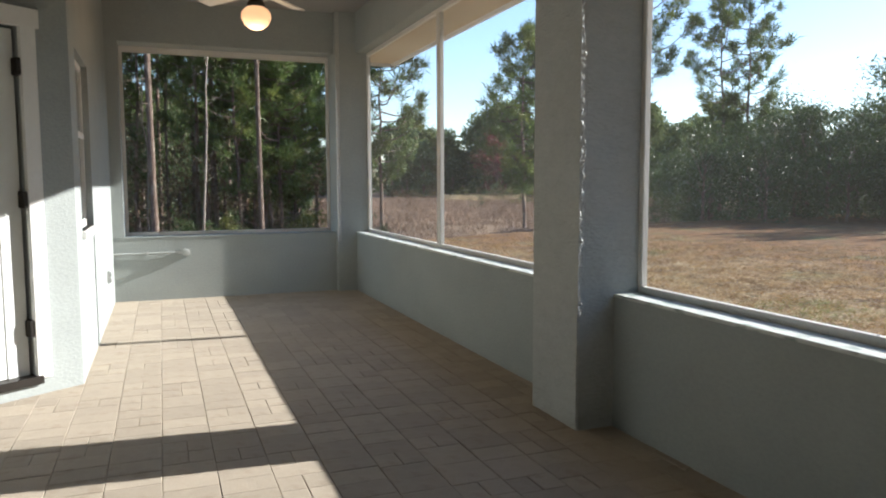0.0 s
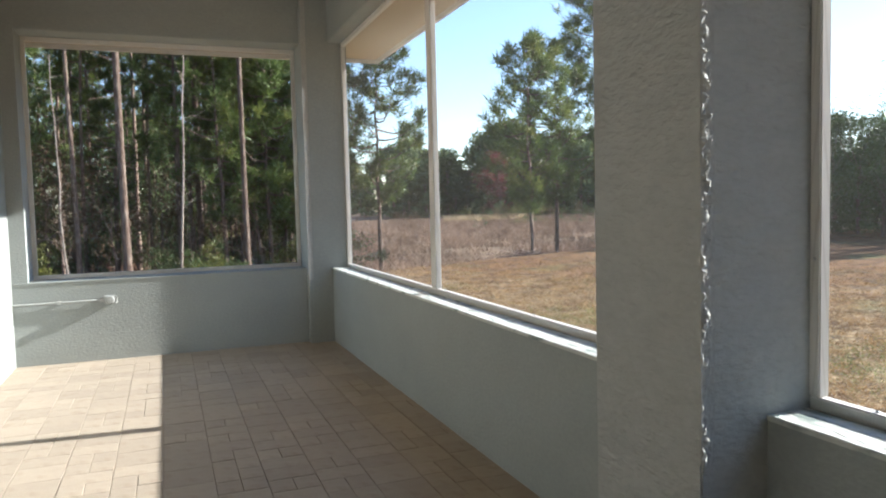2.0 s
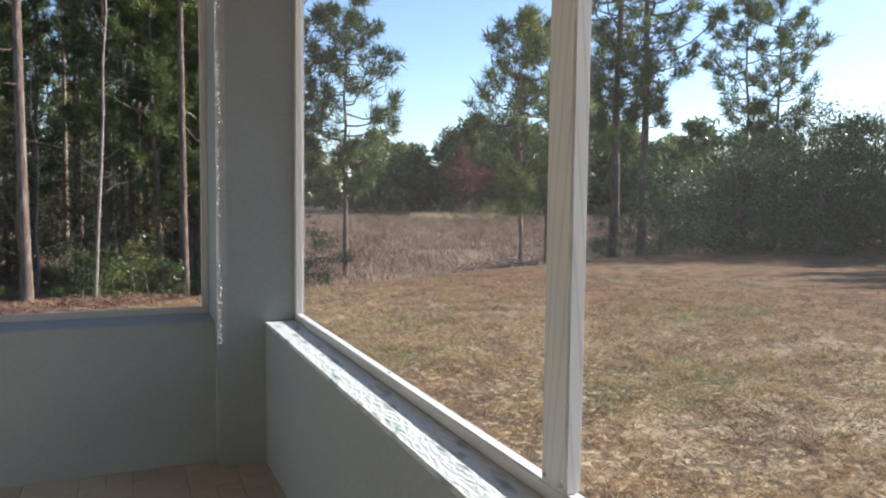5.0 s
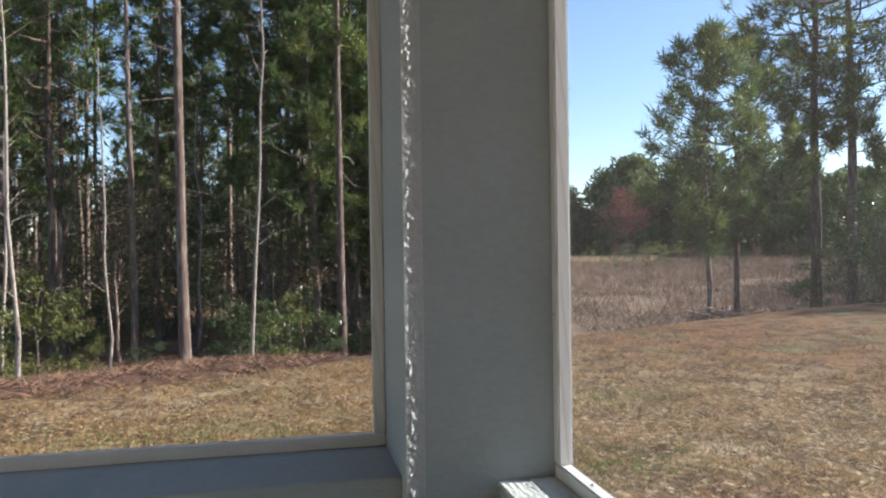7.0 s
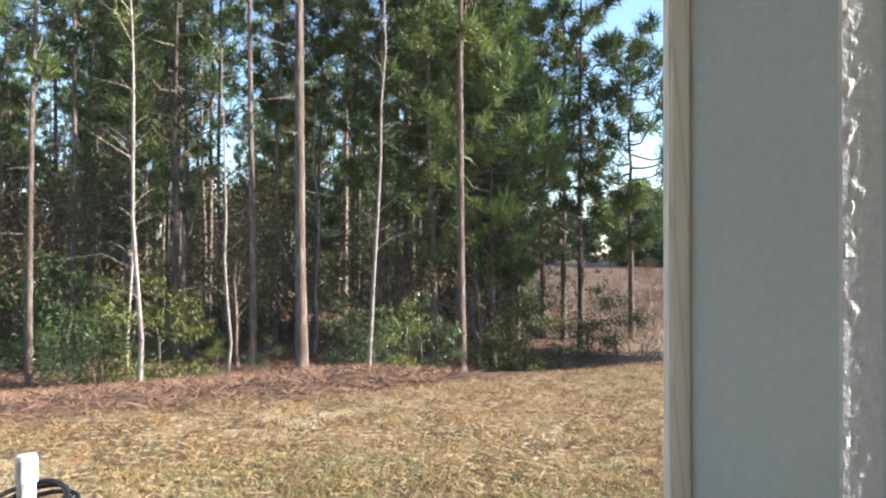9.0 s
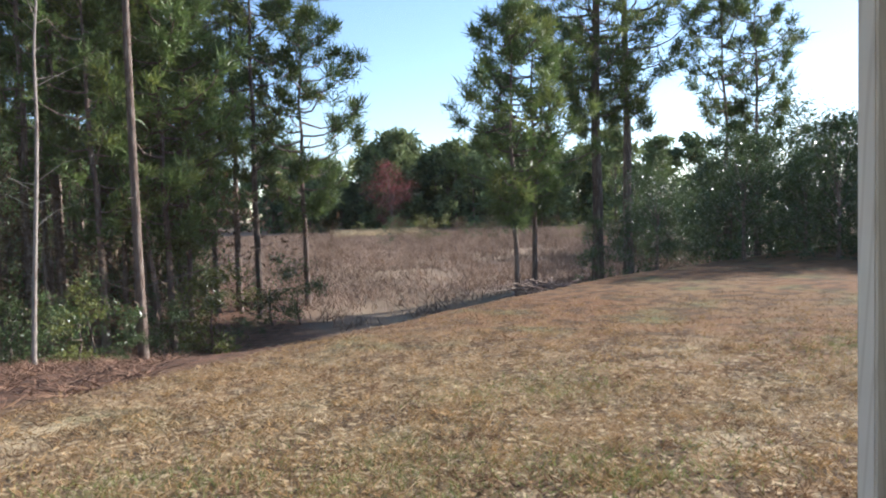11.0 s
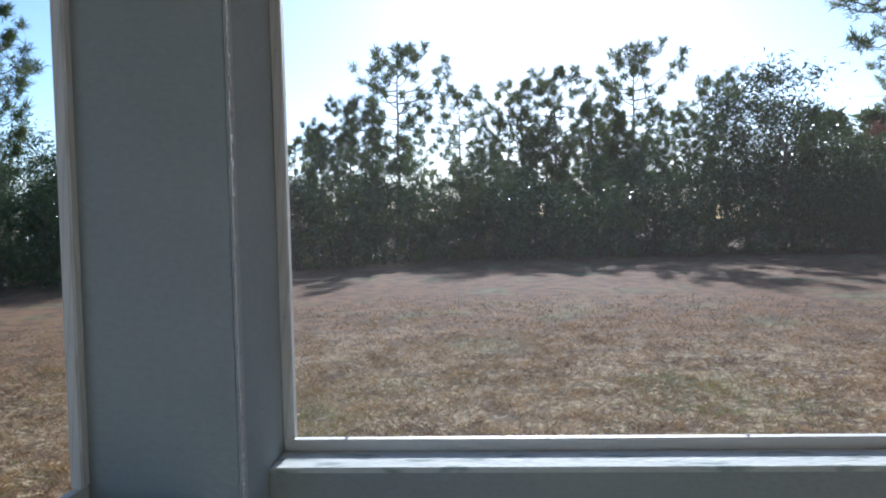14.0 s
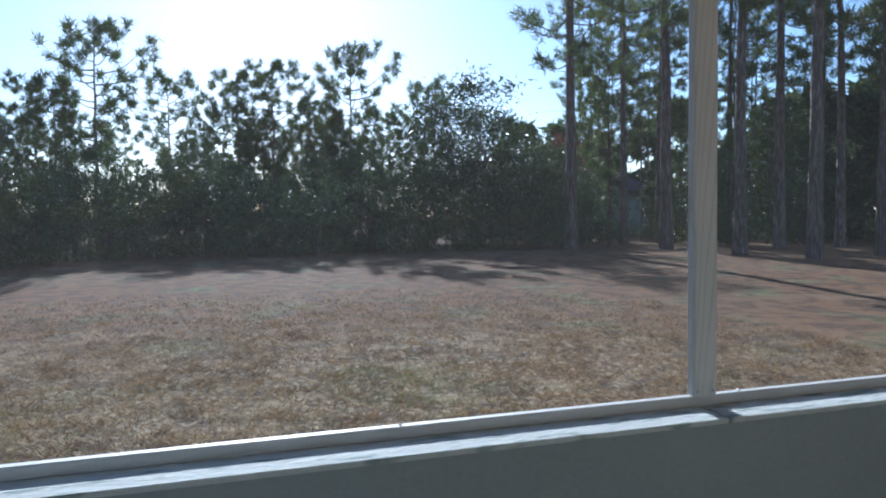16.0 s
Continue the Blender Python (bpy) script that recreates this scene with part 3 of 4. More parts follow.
part("connector", bm, METAL_GREY, jb)
v, f = tube([(0.22, Y_KNEE - 0.022, 0.525), (-0.1, Y_KNEE - 0.0215, 0.523), (X_WEST, Y_KNEE - 0.022, 0.522)], [0.0105] * 3, 10)
raw("conduit", v, f, BOX_GREY, jb, "thin grey conduit", True)
part("clip", box(-0.12, Y_KNEE - 0.036, 0.508, -0.095, Y_KNEE, 0.538, 0.002), METAL_GREY, jb)

outlet = thing("outlet", "grey weatherproof outlet cover low on the house wall", "outlet")
part("cover", box(X_WEST, 7.66, 0.335, X_WEST + 0.022, 7.74, 0.455, 0.005), METAL_GREY, outlet)
part("lid", box(X_WEST + 0.022, 7.67, 0.40, X_WEST + 0.036, 7.73, 0.448, 0.004), METAL_GREY, outlet)
part("lid", box(X_WEST + 0.022, 7.67, 0.342, X_WEST + 0.036, 7.73, 0.39, 0.004), METAL_GREY, outlet)

# ---- ceiling fan with a lit globe ----
FX, FY = 0.81, 6.2
fan = thing("ceiling_fan", "white ceiling fan with a warm lit globe, at rest", "ceiling fan")
part("canopy", lathe([(0.03, -0.09), (0.065, -0.05), (0.07, 0.0)], 28, (FX, FY, Z_CEIL)), WHITE_TRIM, fan, smooth=True)
part("rod", lathe([(0.013, -0.38), (0.013, -0.08)], 14, (FX, FY, Z_CEIL)), WHITE_TRIM, fan, smooth=True)
part("motor", lathe([(0.04, -0.53), (0.10, -0.52), (0.125, -0.48), (0.125, -0.43), (0.10, -0.39), (0.03, -0.37)], 32, (FX, FY, Z_CEIL)), WHITE_TRIM, fan, smooth=True)
part("light_collar", lathe([(0.070, -0.592), (0.07, -0.56), (0.05, -0.52)], 28, (FX, FY, Z_CEIL)), METAL_DARK, fan, "dark bronze fitter", smooth=True)
part("globe", lathe([(0.01, -0.765), (0.05, -0.755), (0.095, -0.72), (0.118, -0.67), (0.114, -0.63), (0.09, -0.60), (0.068, -0.585)], 32, (FX, FY, Z_CEIL)), GLOBE, fan, "warm glowing schoolhouse globe", smooth=True)
for k in range(5):
    a = radians(72 * k - 22)
    bm = box(0.20, -0.065, -0.006, 0.68, 0.065, 0.006, 0.004)
    bmesh.ops.transform(bm, matrix=pose(FX, FY, Z_CEIL - 0.455, 0, 0, math.degrees(a)) @ pose(0, 0, 0, 11, 0, 0), verts=bm.verts)
    part("blade", bm, WHITE_WOOD, fan)
    bm = box(0.10, -0.02, -0.006, 0.26, 0.02, 0.002, 0.003)
    bmesh.ops.transform(bm, matrix=pose(FX, FY, Z_CEIL - 0.465, 0, 0, math.degrees(a)), verts=bm.verts)
    part("blade_iron", bm, WHITE_TRIM, fan)
bulb = bpy.data.lights.new("globe_light", "POINT")
bulb.energy, bulb.color, bulb.shadow_soft_size = 4.0, (1.0, 0.62, 0.34), 0.12
new("globe_light", bulb).location = (FX, FY, Z_CEIL - 0.90)


# ---- ground ----
def smooth01(t):
    t = np.clip(t, 0, 1)
    return t * t * (3 - 2 * t)


def beyond_crest(x, y):
    """Metres past the edge of the lawn, towards the woods."""
    edge = np.where(x < 11, 14.7 + 0.435 * x, 19.5 + 0.25 * (x - 11))
    return (y - edge) * 0.93


def ground_z(x, y):
    d = beyond_crest(x, y)
    wide = 9.0 - 4.5 * smooth01((x - 0.5) / 4)
    z = -0.16 - (0.95 + 0.35 * smooth01((x - 1) / 4) * (1 - smooth01((x - 10) / 4))) * smooth01(d / wide)
    z = z + 0.30 * smooth01((d - 7) / 9) * smooth01((x - 1) / 4)
    z = z + 0.10 * smooth01((x - 4) / 10) * (1 - smooth01(d / 3 + 0.5))
    z = z + 0.20 * smooth01((x - 9) / 14) * smooth01((17 - y) / 8) * smooth01((y + 14) / 10)
    z = z + 0.55 * smooth01((d - 60) / 60)
    return z + 0.02 * np.sin(x * 0.9 + 0.4 * y) * np.sin(y * 0.7) + 0.012 * np.sin(2.7 * x + 1.3 * y) * np.sin(2.3 * y - x)


gx = np.concatenate([-np.geomspace(400, 22, 20), np.arange(-20, 40, 0.5), np.geomspace(42, 600, 22)])
gy = np.concatenate([-np.geomspace(400, 42, 18), np.arange(-40, 50, 0.5), np.geomspace(52, 700, 24)])
GX, GY = np.meshgrid(gx, gy)
GZ = ground_z(GX, GY)
inside = (GX > -4.3) & (GX < X_OUT - 0.1) & (GY > SOUTH) & (GY < Y_OUT - 0.1)
GZ = np.where(inside, -0.35, GZ)
nx = len(gx)
gv = np.stack([GX.ravel(), GY.ravel(), GZ.ravel()], 1)
gf = [(j * nx + i, j * nx + i + 1, (j + 1) * nx + i + 1, (j + 1) * nx + i) for j in range(len(gy) - 1) for i in range(nx - 1)]
ground = tagged(raw("ground", gv, gf, GROUND, smooth=True), "dry brown winter lawn falling away to pine straw and meadow", "ground", kind="structure")
D = beyond_crest(GX, GY)
# Woodland floor, carried on over the swale to stand in for tree shade.
woods = smooth01((D + 0.1) / 0.8) * (1 - smooth01((GX - 5.2 - 0.35 * np.clip(D - 4, 0, 9)) / 2.0)) * (1 - smooth01((D - 90) / 20))
rust = smooth01((np.hypot(GX - 1.5, GY - 8) - 5.0) / 6) * (D < 1)
meadow = smooth01((D - 3) / 4)
for key, values in (("woods", woods), ("meadow", meadow), ("rust", rust)):
    attr = ground.data.attributes.new(key, "FLOAT", "POINT")
    attr.data.foreach_set("value", values.ravel().astype(np.float32))


# ---- trees ----
def pine(seed, h, r, crown_from, spread, count, puffs=4, per=34, needle=0.30, rise=0.25, peak=0.35, width=0.03, label="tall pine with a bare trunk and tufted crown"):
    """A pine: tapered trunk, limbs that turn up at their ends, and dense pompoms of needles at the twig ends, with sky between them.
    rise: how steeply limbs climb; peak: how far up the crown it is widest."""
    rng = np.random.default_rng(seed)
    tree = thing("pine_tree", label, "pine tree")
    zz = np.linspace(-0.3, h, 11)
    bend = np.cumsum(rng.normal(0, 0.05, (11, 2)), 0) * np.linspace(0, 1, 11)[:, None] * 1.7
    path = np.column_stack([bend, zz])
    rad = r * (1 - 0.86 * np.clip(zz / h, 0, 1)) * np.where(zz < 0.2, 1.25, 1)
    v, f = tube(path, rad, 9)
    raw("trunk", v, f, BARK, tree, smooth=True)
    limbs, crown = Soup(), Soup()
    roots, tips = [], []

    def on_trunk(z):
        return np.array([np.interp(z, zz, path[:, 0]), np.interp(z, zz, path[:, 1]), z])

    def pompom(at, aim, size):
        way = rng.normal(size=(per, 3)) + aim * 0.9 + np.array([0, 0, 0.35])
        way /= np.linalg.norm(way, axis=1)[:, None]
        root = at + way * 0.03 + rng.normal(0, 0.085 * size, (per, 3)) - aim * rng.uniform(0, 0.16, (per, 1)) * size
        roots.append(root)
        tips.append(root + way * needle * size * rng.uniform(0.65, 1.15, (per, 1)))

    turn = rng.uniform(0, 6.28)
    for i in range(count):
        s_ = min(0.985, (i + rng.uniform(0.1, 0.9)) / count)
        z = h * (crown_from + (1 - crown_from) * s_)
        base = on_trunk(z)
        turn += 2.4 + rng.normal(0, 0.35)
        shape = (s_ / peak) ** 0.6 if s_ < peak else 1 - 0.72 * ((s_ - peak) / (1 - peak)) ** 1.6
        length = spread * max(0.22, shape) * rng.uniform(0.55, 1.12)
        flat = np.array([math.cos(turn), math.sin(turn), 0.0])
        up = rise + rng.normal(0, 0.12) + 0.9 * max(0, s_ - 0.7)
        t = np.linspace(0, 1, 6)[:, None]
        limb = base + flat * length * t + np.array([0, 0, 1.0]) * length * (up * t + 0.28 * t ** 3 - 0.10 * np.sin(math.pi * t)) + rng.normal(0, 0.025, (6, 3)) * t * length
        v, f = tube(limb, np.linspace(0.016 + 0.011 * length, 0.007, 6), 5)
        limbs.add(v, f)
        end = limb[-1] - limb[-2]
        pompom(limb[-1], end / np.linalg.norm(end), 1.0)
        for c in range(puffs - 1):
            q = rng.uniform(0.42, 0.97)
            start = np.array([np.interp(q, t[:, 0], limb[:, k]) for k in range(3)])
            side = np.cross(flat, (0, 0, 1)) * (1 if c % 2 else -1) * rng.uniform(0.5, 1.0) + flat * rng.uniform(0.3, 0.9) + np.array([0, 0, rng.uniform(0.1, 0.8)])
            side /= np.linalg.norm(side)
            tip = start + side * (0.16 + 0.26 * length * (1.15 - q)) * rng.uniform(0.7, 1.3)
            v, f = tube(np.array([start, tip]), [0.010, 0.005], 3)
            limbs.add(v, f)
            pompom(tip, side, rng.uniform(0.75, 1.05))
    for k in range(3):
        pompom(on_trunk(h) + np.array([0, 0, -0.22 * k]), np.array([0, 0, 1.0]), 0.9)
    if crown_from > 0.3:
        for _ in range(9):
            base = on_trunk(h * rng.uniform(0.12, crown_from))
            a, l = rng.uniform(0, 2 * math.pi), rng.uniform(0.2, 1.0)
            v, f = tube(np.array([base, base + np.array([math.cos(a), math.sin(a), rng.uniform(-0.3, 0.2)]) * l]), [0.012, 0.004], 3)
            limbs.add(v, f)
    tagged(limbs.ob("limbs", BARK, tree), kind="stuff")
    crown.blades(np.concatenate(roots), np.concatenate(tips), width, rng)
    crown.ob("crown", NEEDLE, tree)
    return tree


def broadleaf(seed, h, w, leaves, material, leaf=0.09, low=0.0, name="oak_tree", label="dense dark evergreen tree", category="tree", trunk_r=0.12):
    """A leafy tree or bush: forked trunk, limbs, and clumps of small leaves with gaps between them."""
    rng = np.random.default_rng(seed)
    tree = thing(name, label, category)
    wood, crown = Soup(), Soup()
    top = h * 0.55
    v, f = tube(np.column_stack([np.cumsum(rng.normal(0, 0.04, (6, 2)), 0), np.linspace(-0.2, top, 6)]), np.linspace(trunk_r, trunk_r * 0.4, 6), 7)
    wood.add(v, f)
    clumps = max(8, int(leaves / (110 if h < 9 else 50)))
    pts = []
    for i in range(clumps):
        a, q = rng.uniform(0, 2 * math.pi), rng.random() ** 0.8
        z = h * (low + (1 - low) * q)
        env = w * (math.sin(math.pi * min(0.98, 0.16 + 0.80 * q)) ** 0.7) * rng.uniform(0.35, 1.08)
        c = np.array([math.cos(a) * env, math.sin(a) * env, z])
        s = np.array([0, 0, min(top, z * 0.6)])
        if i % 2 == 0:
            v, f = tube(np.array([s, (s + c) / 2 + rng.normal(0, 0.08, 3), c]), [0.03 * trunk_r / 0.12, 0.018 * trunk_r / 0.12, 0.006], 3)
            wood.add(v, f)
        n = int(leaves / clumps)
        g = rng.normal(size=(n, 3)) * np.array([1, 1, 0.75])
        g *= 0.52
        pts.append(c + g * (min(0.72, 0.14 * h + 0.1) if h < 9 else 0.10 * h) * rng.uniform(0.6, 1.25))
    pts = np.concatenate(pts)
    pts = pts[pts[:, 2] > 0.02]
    wood.ob("trunk", BARK, tree)
    crown.leaves(pts, leaf, rng)
    crown.ob("crown", material, tree)
    return tree


def bare(seed, h, r):
    """A thin bare sapling with twigs."""
    rng = np.random.default_rng(seed)
    tree = thing("sapling", "thin pale bare sapling at the wood's edge", "sapling")
    path = np.column_stack([np.cumsum(rng.normal(0, 0.05, (9, 2)), 0), np.linspace(-0.2, h, 9)])
    v, f = tube(path, np.linspace(r, r * 0.25, 9), 7)
    raw("trunk", v, f, BARK_PALE, tree, smooth=True)
    tw = Soup()
    for _ in range(26):
        q = rng.uniform(0.15, 1)
        b = np.array([np.interp(q * h, path[:, 2], path[:, 0]), np.interp(q * h, path[:, 2], path[:, 1]), q * h])
        a, l = rng.uniform(0, 2 * math.pi), rng.uniform(0.3, 1.1)
        mid = b + np.array([math.cos(a), math.sin(a), rng.uniform(0.2, 1.0)]) * l * 0.45
        end = mid + np.array([math.cos(a + rng.normal(0, 0.6)), math.sin(a + rng.normal(0, 0.6)), rng.uniform(-0.2, 0.6)]) * l * 0.6
        v, f = tube(np.array([b, mid, end]), [0.007, 0.0045, 0.002], 3)
        tw.add(v, f)
    tagged(tw.ob("twigs", BARK_PALE, tree), kind="stuff")
    return tree


used = set()


def plant(kind, x, y, size=1.0, turn=None, rng=random, group="", sink=0.0, lean=0.0):
    """Sets a tree on the ground; the first use moves the original, later ones are copies."""
    m = pose(x, y, float(ground_z(np.array(x), np.array(y))) - sink, lean, 0, rng.uniform(0, 360) if turn is None else turn) @ Matrix.Diagonal((size, size, size, 1))
    if kind.name not in used:
        used.add(kind.name)
        kind.matrix_basis = m
        ob = kind
    else:
        ob = copy_thing(kind, m)
    if group:
        ob["group"] = group
    return ob


TALL = [pine(11 + i, 17 + 1.2 * i, 0.066 + 0.008 * i, 0.34 + 0.05 * (i % 3), 1.9, 32, 4, 26, 0.36, 0.2, 0.3, 0.050) for i in range(4)]
MID = [pine(31 + i, 11.5 + i, 0.11, 0.24 + 0.06 * i, 1.9, 36, 5, 32, 0.35, 0.2, 0.3, 0.046) for i in range(3)]
BELT = [pine(201 + i, 10.0, 0.13, 0.30 + 0.08 * (i % 2), 2.3 + 0.4 * (i % 2), 34, 6, 36, 0.40, 0.36, 0.62, 0.048, "spreading pine with a rounded tufted crown") for i in range(4)]
DUO = pine(241, 16.0, 0.16, 0.29, 3.2, 58, 7, 38, 0.34, 0.28, 0.45, 0.034)
BIG = [pine(221 + i, 17.5 + i, 0.22, 0.34 + 0.03 * i, 3.5, 34, 7, 36, 0.36, 0.02, 0.3, 0.042) for i in range(3)]
YOUNG = [pine(51 + i, 8.2, 0.09, 0.28, 2.1, 42, 6, 42, 0.34, 0.20, 0.32, 0.036, "young pine with a dense cone of needles") for i in range(2)]
SLIM = pine(61, 10.0, 0.10, 0.40, 2.1, 28, 6, 42, 0.35, 0.22, 0.45, 0.036, "slender pine with tufts above a bare trunk")
OAKS = [broadleaf(71 + i, 5.2 + 0.7 * i, 2.3, 4300, LEAF, 0.118) for i in range(3)]
BUSH = [broadleaf(81 + i, 1.9, 1.1, 1300, (LEAF, LEAF_YELLOW, LEAF)[i], 0.065, name="bush", label="leafy evergreen bush in the undergrowth", category="bush", trunk_r=0.04) for i in range(3)]
FAR = [broadleaf(101 + i, 13.0 + 1.5 * i, 3.8, 1650, (LEAF_HAZED, LEAF_HAZED, NEEDLE_HAZED)[i], 0.85, 0.03, "far_tree", "dark tree in the far tree line", "tree", 0.22) for i in range(3)]
BROWN = broadleaf(86, 2.2, 1.2, 1300, LEAF_RUST, 0.038, name="bush", label="brown dead-leaved bush in the undergrowth", category="bush", trunk_r=0.04)
RUST = broadleaf(91, 4.2, 0.9, 1800, LEAF_RUST, 0.05, 0.35, "small_tree", "small tree with rusty dead leaves", "tree", 0.05)
RED = broadleaf(92, 6.0, 2.0, 6000, LEAF_RED, 0.09, 0.1, "red_tree", "tree with red autumn leaves", "tree", 0.1)
SAP = [bare(95 + i, 6.5 + i, 0.045) for i in range(3)]

rnd = random.Random(4)
# Trunks along the edge of the northern wood.
EDGE = [(-4.8, 20.9), (-5.8, 24.9), (-1.4, 23.1), (-0.1, 20.8), (0.3, 29.3), (1.6, 27.4), (2.9, 31.4), (2.9, 22.8), (-8.4, 26.9), (-8.2, 29.3),
        (-7.5, 31.7), (-5.8, 33.3), (-1.6, 27.1), (3.2, 25.3), (3.2, 30.4), (2.1, 32.5), (3.8, 27.3)]
for i, (x, y) in enumerate(EDGE):
    plant(TALL[i % 4], x, y, rnd.uniform(0.85, 1.1), rng=rnd, group="pines of the northern wood")
for i, (x, y) in enumerate([(6.0, 29.8), (6.8, 28.3), (6.6, 29.6), (5.1, 29.0)]):
    plant(MID[i % 3], x, y, rnd.uniform(0.75, 0.95), rng=rnd, group="pines of the northern wood")
for x, y, s in ((1.1, 20.9, 0.9), (-2.5, 19.9, 1.0), (-1.5, 21.5, 0.8), (-0.4, 25.3, 0.9), (-3.6, 22.0, 0.8), (-6.6, 20.5, 1.0)):
    plant(SAP[rnd.randrange(3)], x, y, s, rng=rnd, group="saplings at the wood's edge")
for i in range(105):
    x = rnd.uniform(-26, 5.5)
    y = rnd.uniform(24, 58)
    if x > 5 - (y - 24) * 0.05 or beyond_crest(np.array(x), np.array(y)) < 7:
        continue
    plant((TALL + MID[1:])[rnd.randrange(6)], x, y, rnd.uniform(0.75, 1.1), rng=rnd, group="pines of the northern wood")
for x, y, s in ((3.0, 22.3, 0.7), (3.6, 23.4, 0.6), (2.2, 23.3, 0.6), (7.9, 27.2, 0.9)):
    plant(YOUNG[0], x + 0.8, y + 2.4, s + 0.25, rng=rnd, group="pines of the northern wood")
for x, y, s in ((2.4, 24.0, 0.85), (3.4, 25.8, 0.95), (1.2, 25.6, 0.9), (-3.4, 24.6, 0.95), (-5.6, 27.5, 1.0), (4.6, 27.6, 0.9), (-9, 25, 0.95), (-0.8, 29, 1.0), (5.4, 30.5, 0.85)):
    plant(MID[rnd.randrange(2)], x, y, s, rng=rnd, group="pines of the northern wood")
for i in range(110):
    x, y = rnd.uniform(-18, 6), rnd.uniform(20.5, 42)
    if beyond_crest(np.array(x), np.array(y)) < 4.5:
        continue
    plant(BUSH[rnd.randrange(3)], x, y, rnd.uniform(0.5, 1.1) * (1 + 0.03 * (y - 20)), rng=rnd, group="undergrowth bushes")
for x, y, s in ((-3.4, 20.4, 0.55), (-2.1, 21.0, 0.7), (-0.9, 21.6, 0.5), (0.5, 21.9, 0.45), (1.8, 21.6, 0.75), (2.5, 22.0, 0.6), (-5.4, 20.2, 0.6), (-4.4, 21.6, 0.7), (3.4, 23.4, 0.6), (-7.0, 19.6, 0.6), (-1.4, 20.1, 0.35), (4.2, 24.4, 0.6)):
    plant(BUSH[rnd.randrange(3)], x, y, s, rng=rnd, group="undergrowth bushes")
for x, y, s in ((-1.8, 23.5, 1.0), (-2.6, 26.5, 1.1), (-6.4, 24, 1.0)):
    plant(RUST, x, y, s, rng=rnd)
for i in range(60):
    x, y = rnd.uniform(-16, 4.5), rnd.uniform(22.5, 33)
    if beyond_crest(np.array(x), np.array(y)) > 4.5:
        plant((BROWN, BROWN, *BUSH)[rnd.randrange(5)], x, y, rnd.uniform(0.9, 1.8), rng=rnd, group="undergrowth bushes")
for i in range(26):
    plant(OAKS[rnd.randrange(3)], -24 + 1.1 * i + rnd.uniform(-0.5, 0.5), rnd.uniform(36, 47), rnd.uniform(0.8, 1.15), rng=rnd, group="evergreens within the northern wood")
plant(BUSH[0], 7.3, 26.6, 1.25, rng=rnd)
plant(BUSH[2], 6.7, 26.9, 1.0, rng=rnd)

for i in range(32):
    plant(FAR[rnd.randrange(3)], rnd.uniform(-55, 9), rnd.uniform(56, 82), rnd.uniform(0.5, 0.95), rng=rnd, group="trees deep in the northern wood")

# Single pines on the rise and the group behind them.
plant(YOUNG[0], 12.45, 23.9, 0.98, 40, rng=rnd, group="young pines past the lawn")
plant(YOUNG[1], 14.3, 25.5, 0.98, 200, rng=rnd, group="young pines past the lawn")
for x, y, s in ((17.25, 25.9, 1.0), (17.75, 26.5, 1.08), (18.3, 25.6, 1.05)):
    plant(DUO, x, y, s, rng=rnd, group="tall pines past the lawn")
for x, y, s in ((22.4, 25.0, 0.96), (23.1, 24.2, 0.93)):
    plant(SLIM, x, y, s, rng=rnd, group="tall pines past the lawn")
for x, y, s in ((20.6, 20.9, 0.62), (18.3, 21.3, 0.55), (18.9, 18.9, 0.52), (21.5, 18.0, 0.62), (23.5, 22.0, 0.66), (17.4, 23.6, 0.5), (22.2, 16.2, 0.6), (25.0, 19.0, 0.72), (20.3, 23.2, 0.6), (22.6, 19.8, 0.62), (16.6, 25.2, 0.42), (24.4, 17.0, 0.7)):
    plant(OAKS[rnd.randrange(3)], x, y, s, rng=rnd, group="evergreens east of the lawn")



def sight(turn, dist):
    """A place at a bearing in degrees, clockwise from +y, and a distance from the porch corner."""
    return 0.4 + dist * math.sin(radians(turn)), 7.9 + dist * math.cos(radians(turn))


for i in range(16):
    x, y = sight(51.5 + 1.35 * i + rnd.uniform(-0.5, 0.5), rnd.uniform(25.5, 31))
    plant(OAKS[rnd.randrange(3)], x, y, rnd.uniform(0.68, 0.92), rng=rnd, group="evergreens east of the lawn")

# The belt of trees east of the lawn: bearing, distance and height of its pines.
for i, (a, d, h) in enumerate(((82.6, 35, 9.6), (74.6, 33, 5.6), (76.6, 33, 5.8), (78.9, 34, 7.0), (80.0, 36, 6.8), (87.6, 37, 8.3), (89.2, 37, 8.7), (91.4, 37, 9.3), (93.3, 38, 8.6), (95.0, 37, 9.2), (96.4, 38, 9.0),
                               (97.8, 36, 9.7), (99.3, 37, 9.4), (100.8, 36, 9.8), (102.2, 37, 9.0), (103.8, 35, 8.6), (105.4, 35, 8.2), (106.6, 34, 7.6), (71.5, 31, 5.8), (94.2, 39, 8.9), (98.6, 39, 9.4), (92.4, 39, 9.0), (85.4, 38, 7.0))):
    x, y = sight(a, d)
    plant(BELT[i % 4 if i else 1], x, y, h / 10.2, rng=rnd, group="pines east of the lawn")
for i in range(34):
    x, y = sight(69 + 1.13 * i + rnd.uniform(-0.5, 0.5), rnd.uniform(29.5, 33))
    plant(OAKS[rnd.randrange(3)], x, y, rnd.uniform(0.40, 0.68), rng=rnd, group="evergreens east of the lawn")
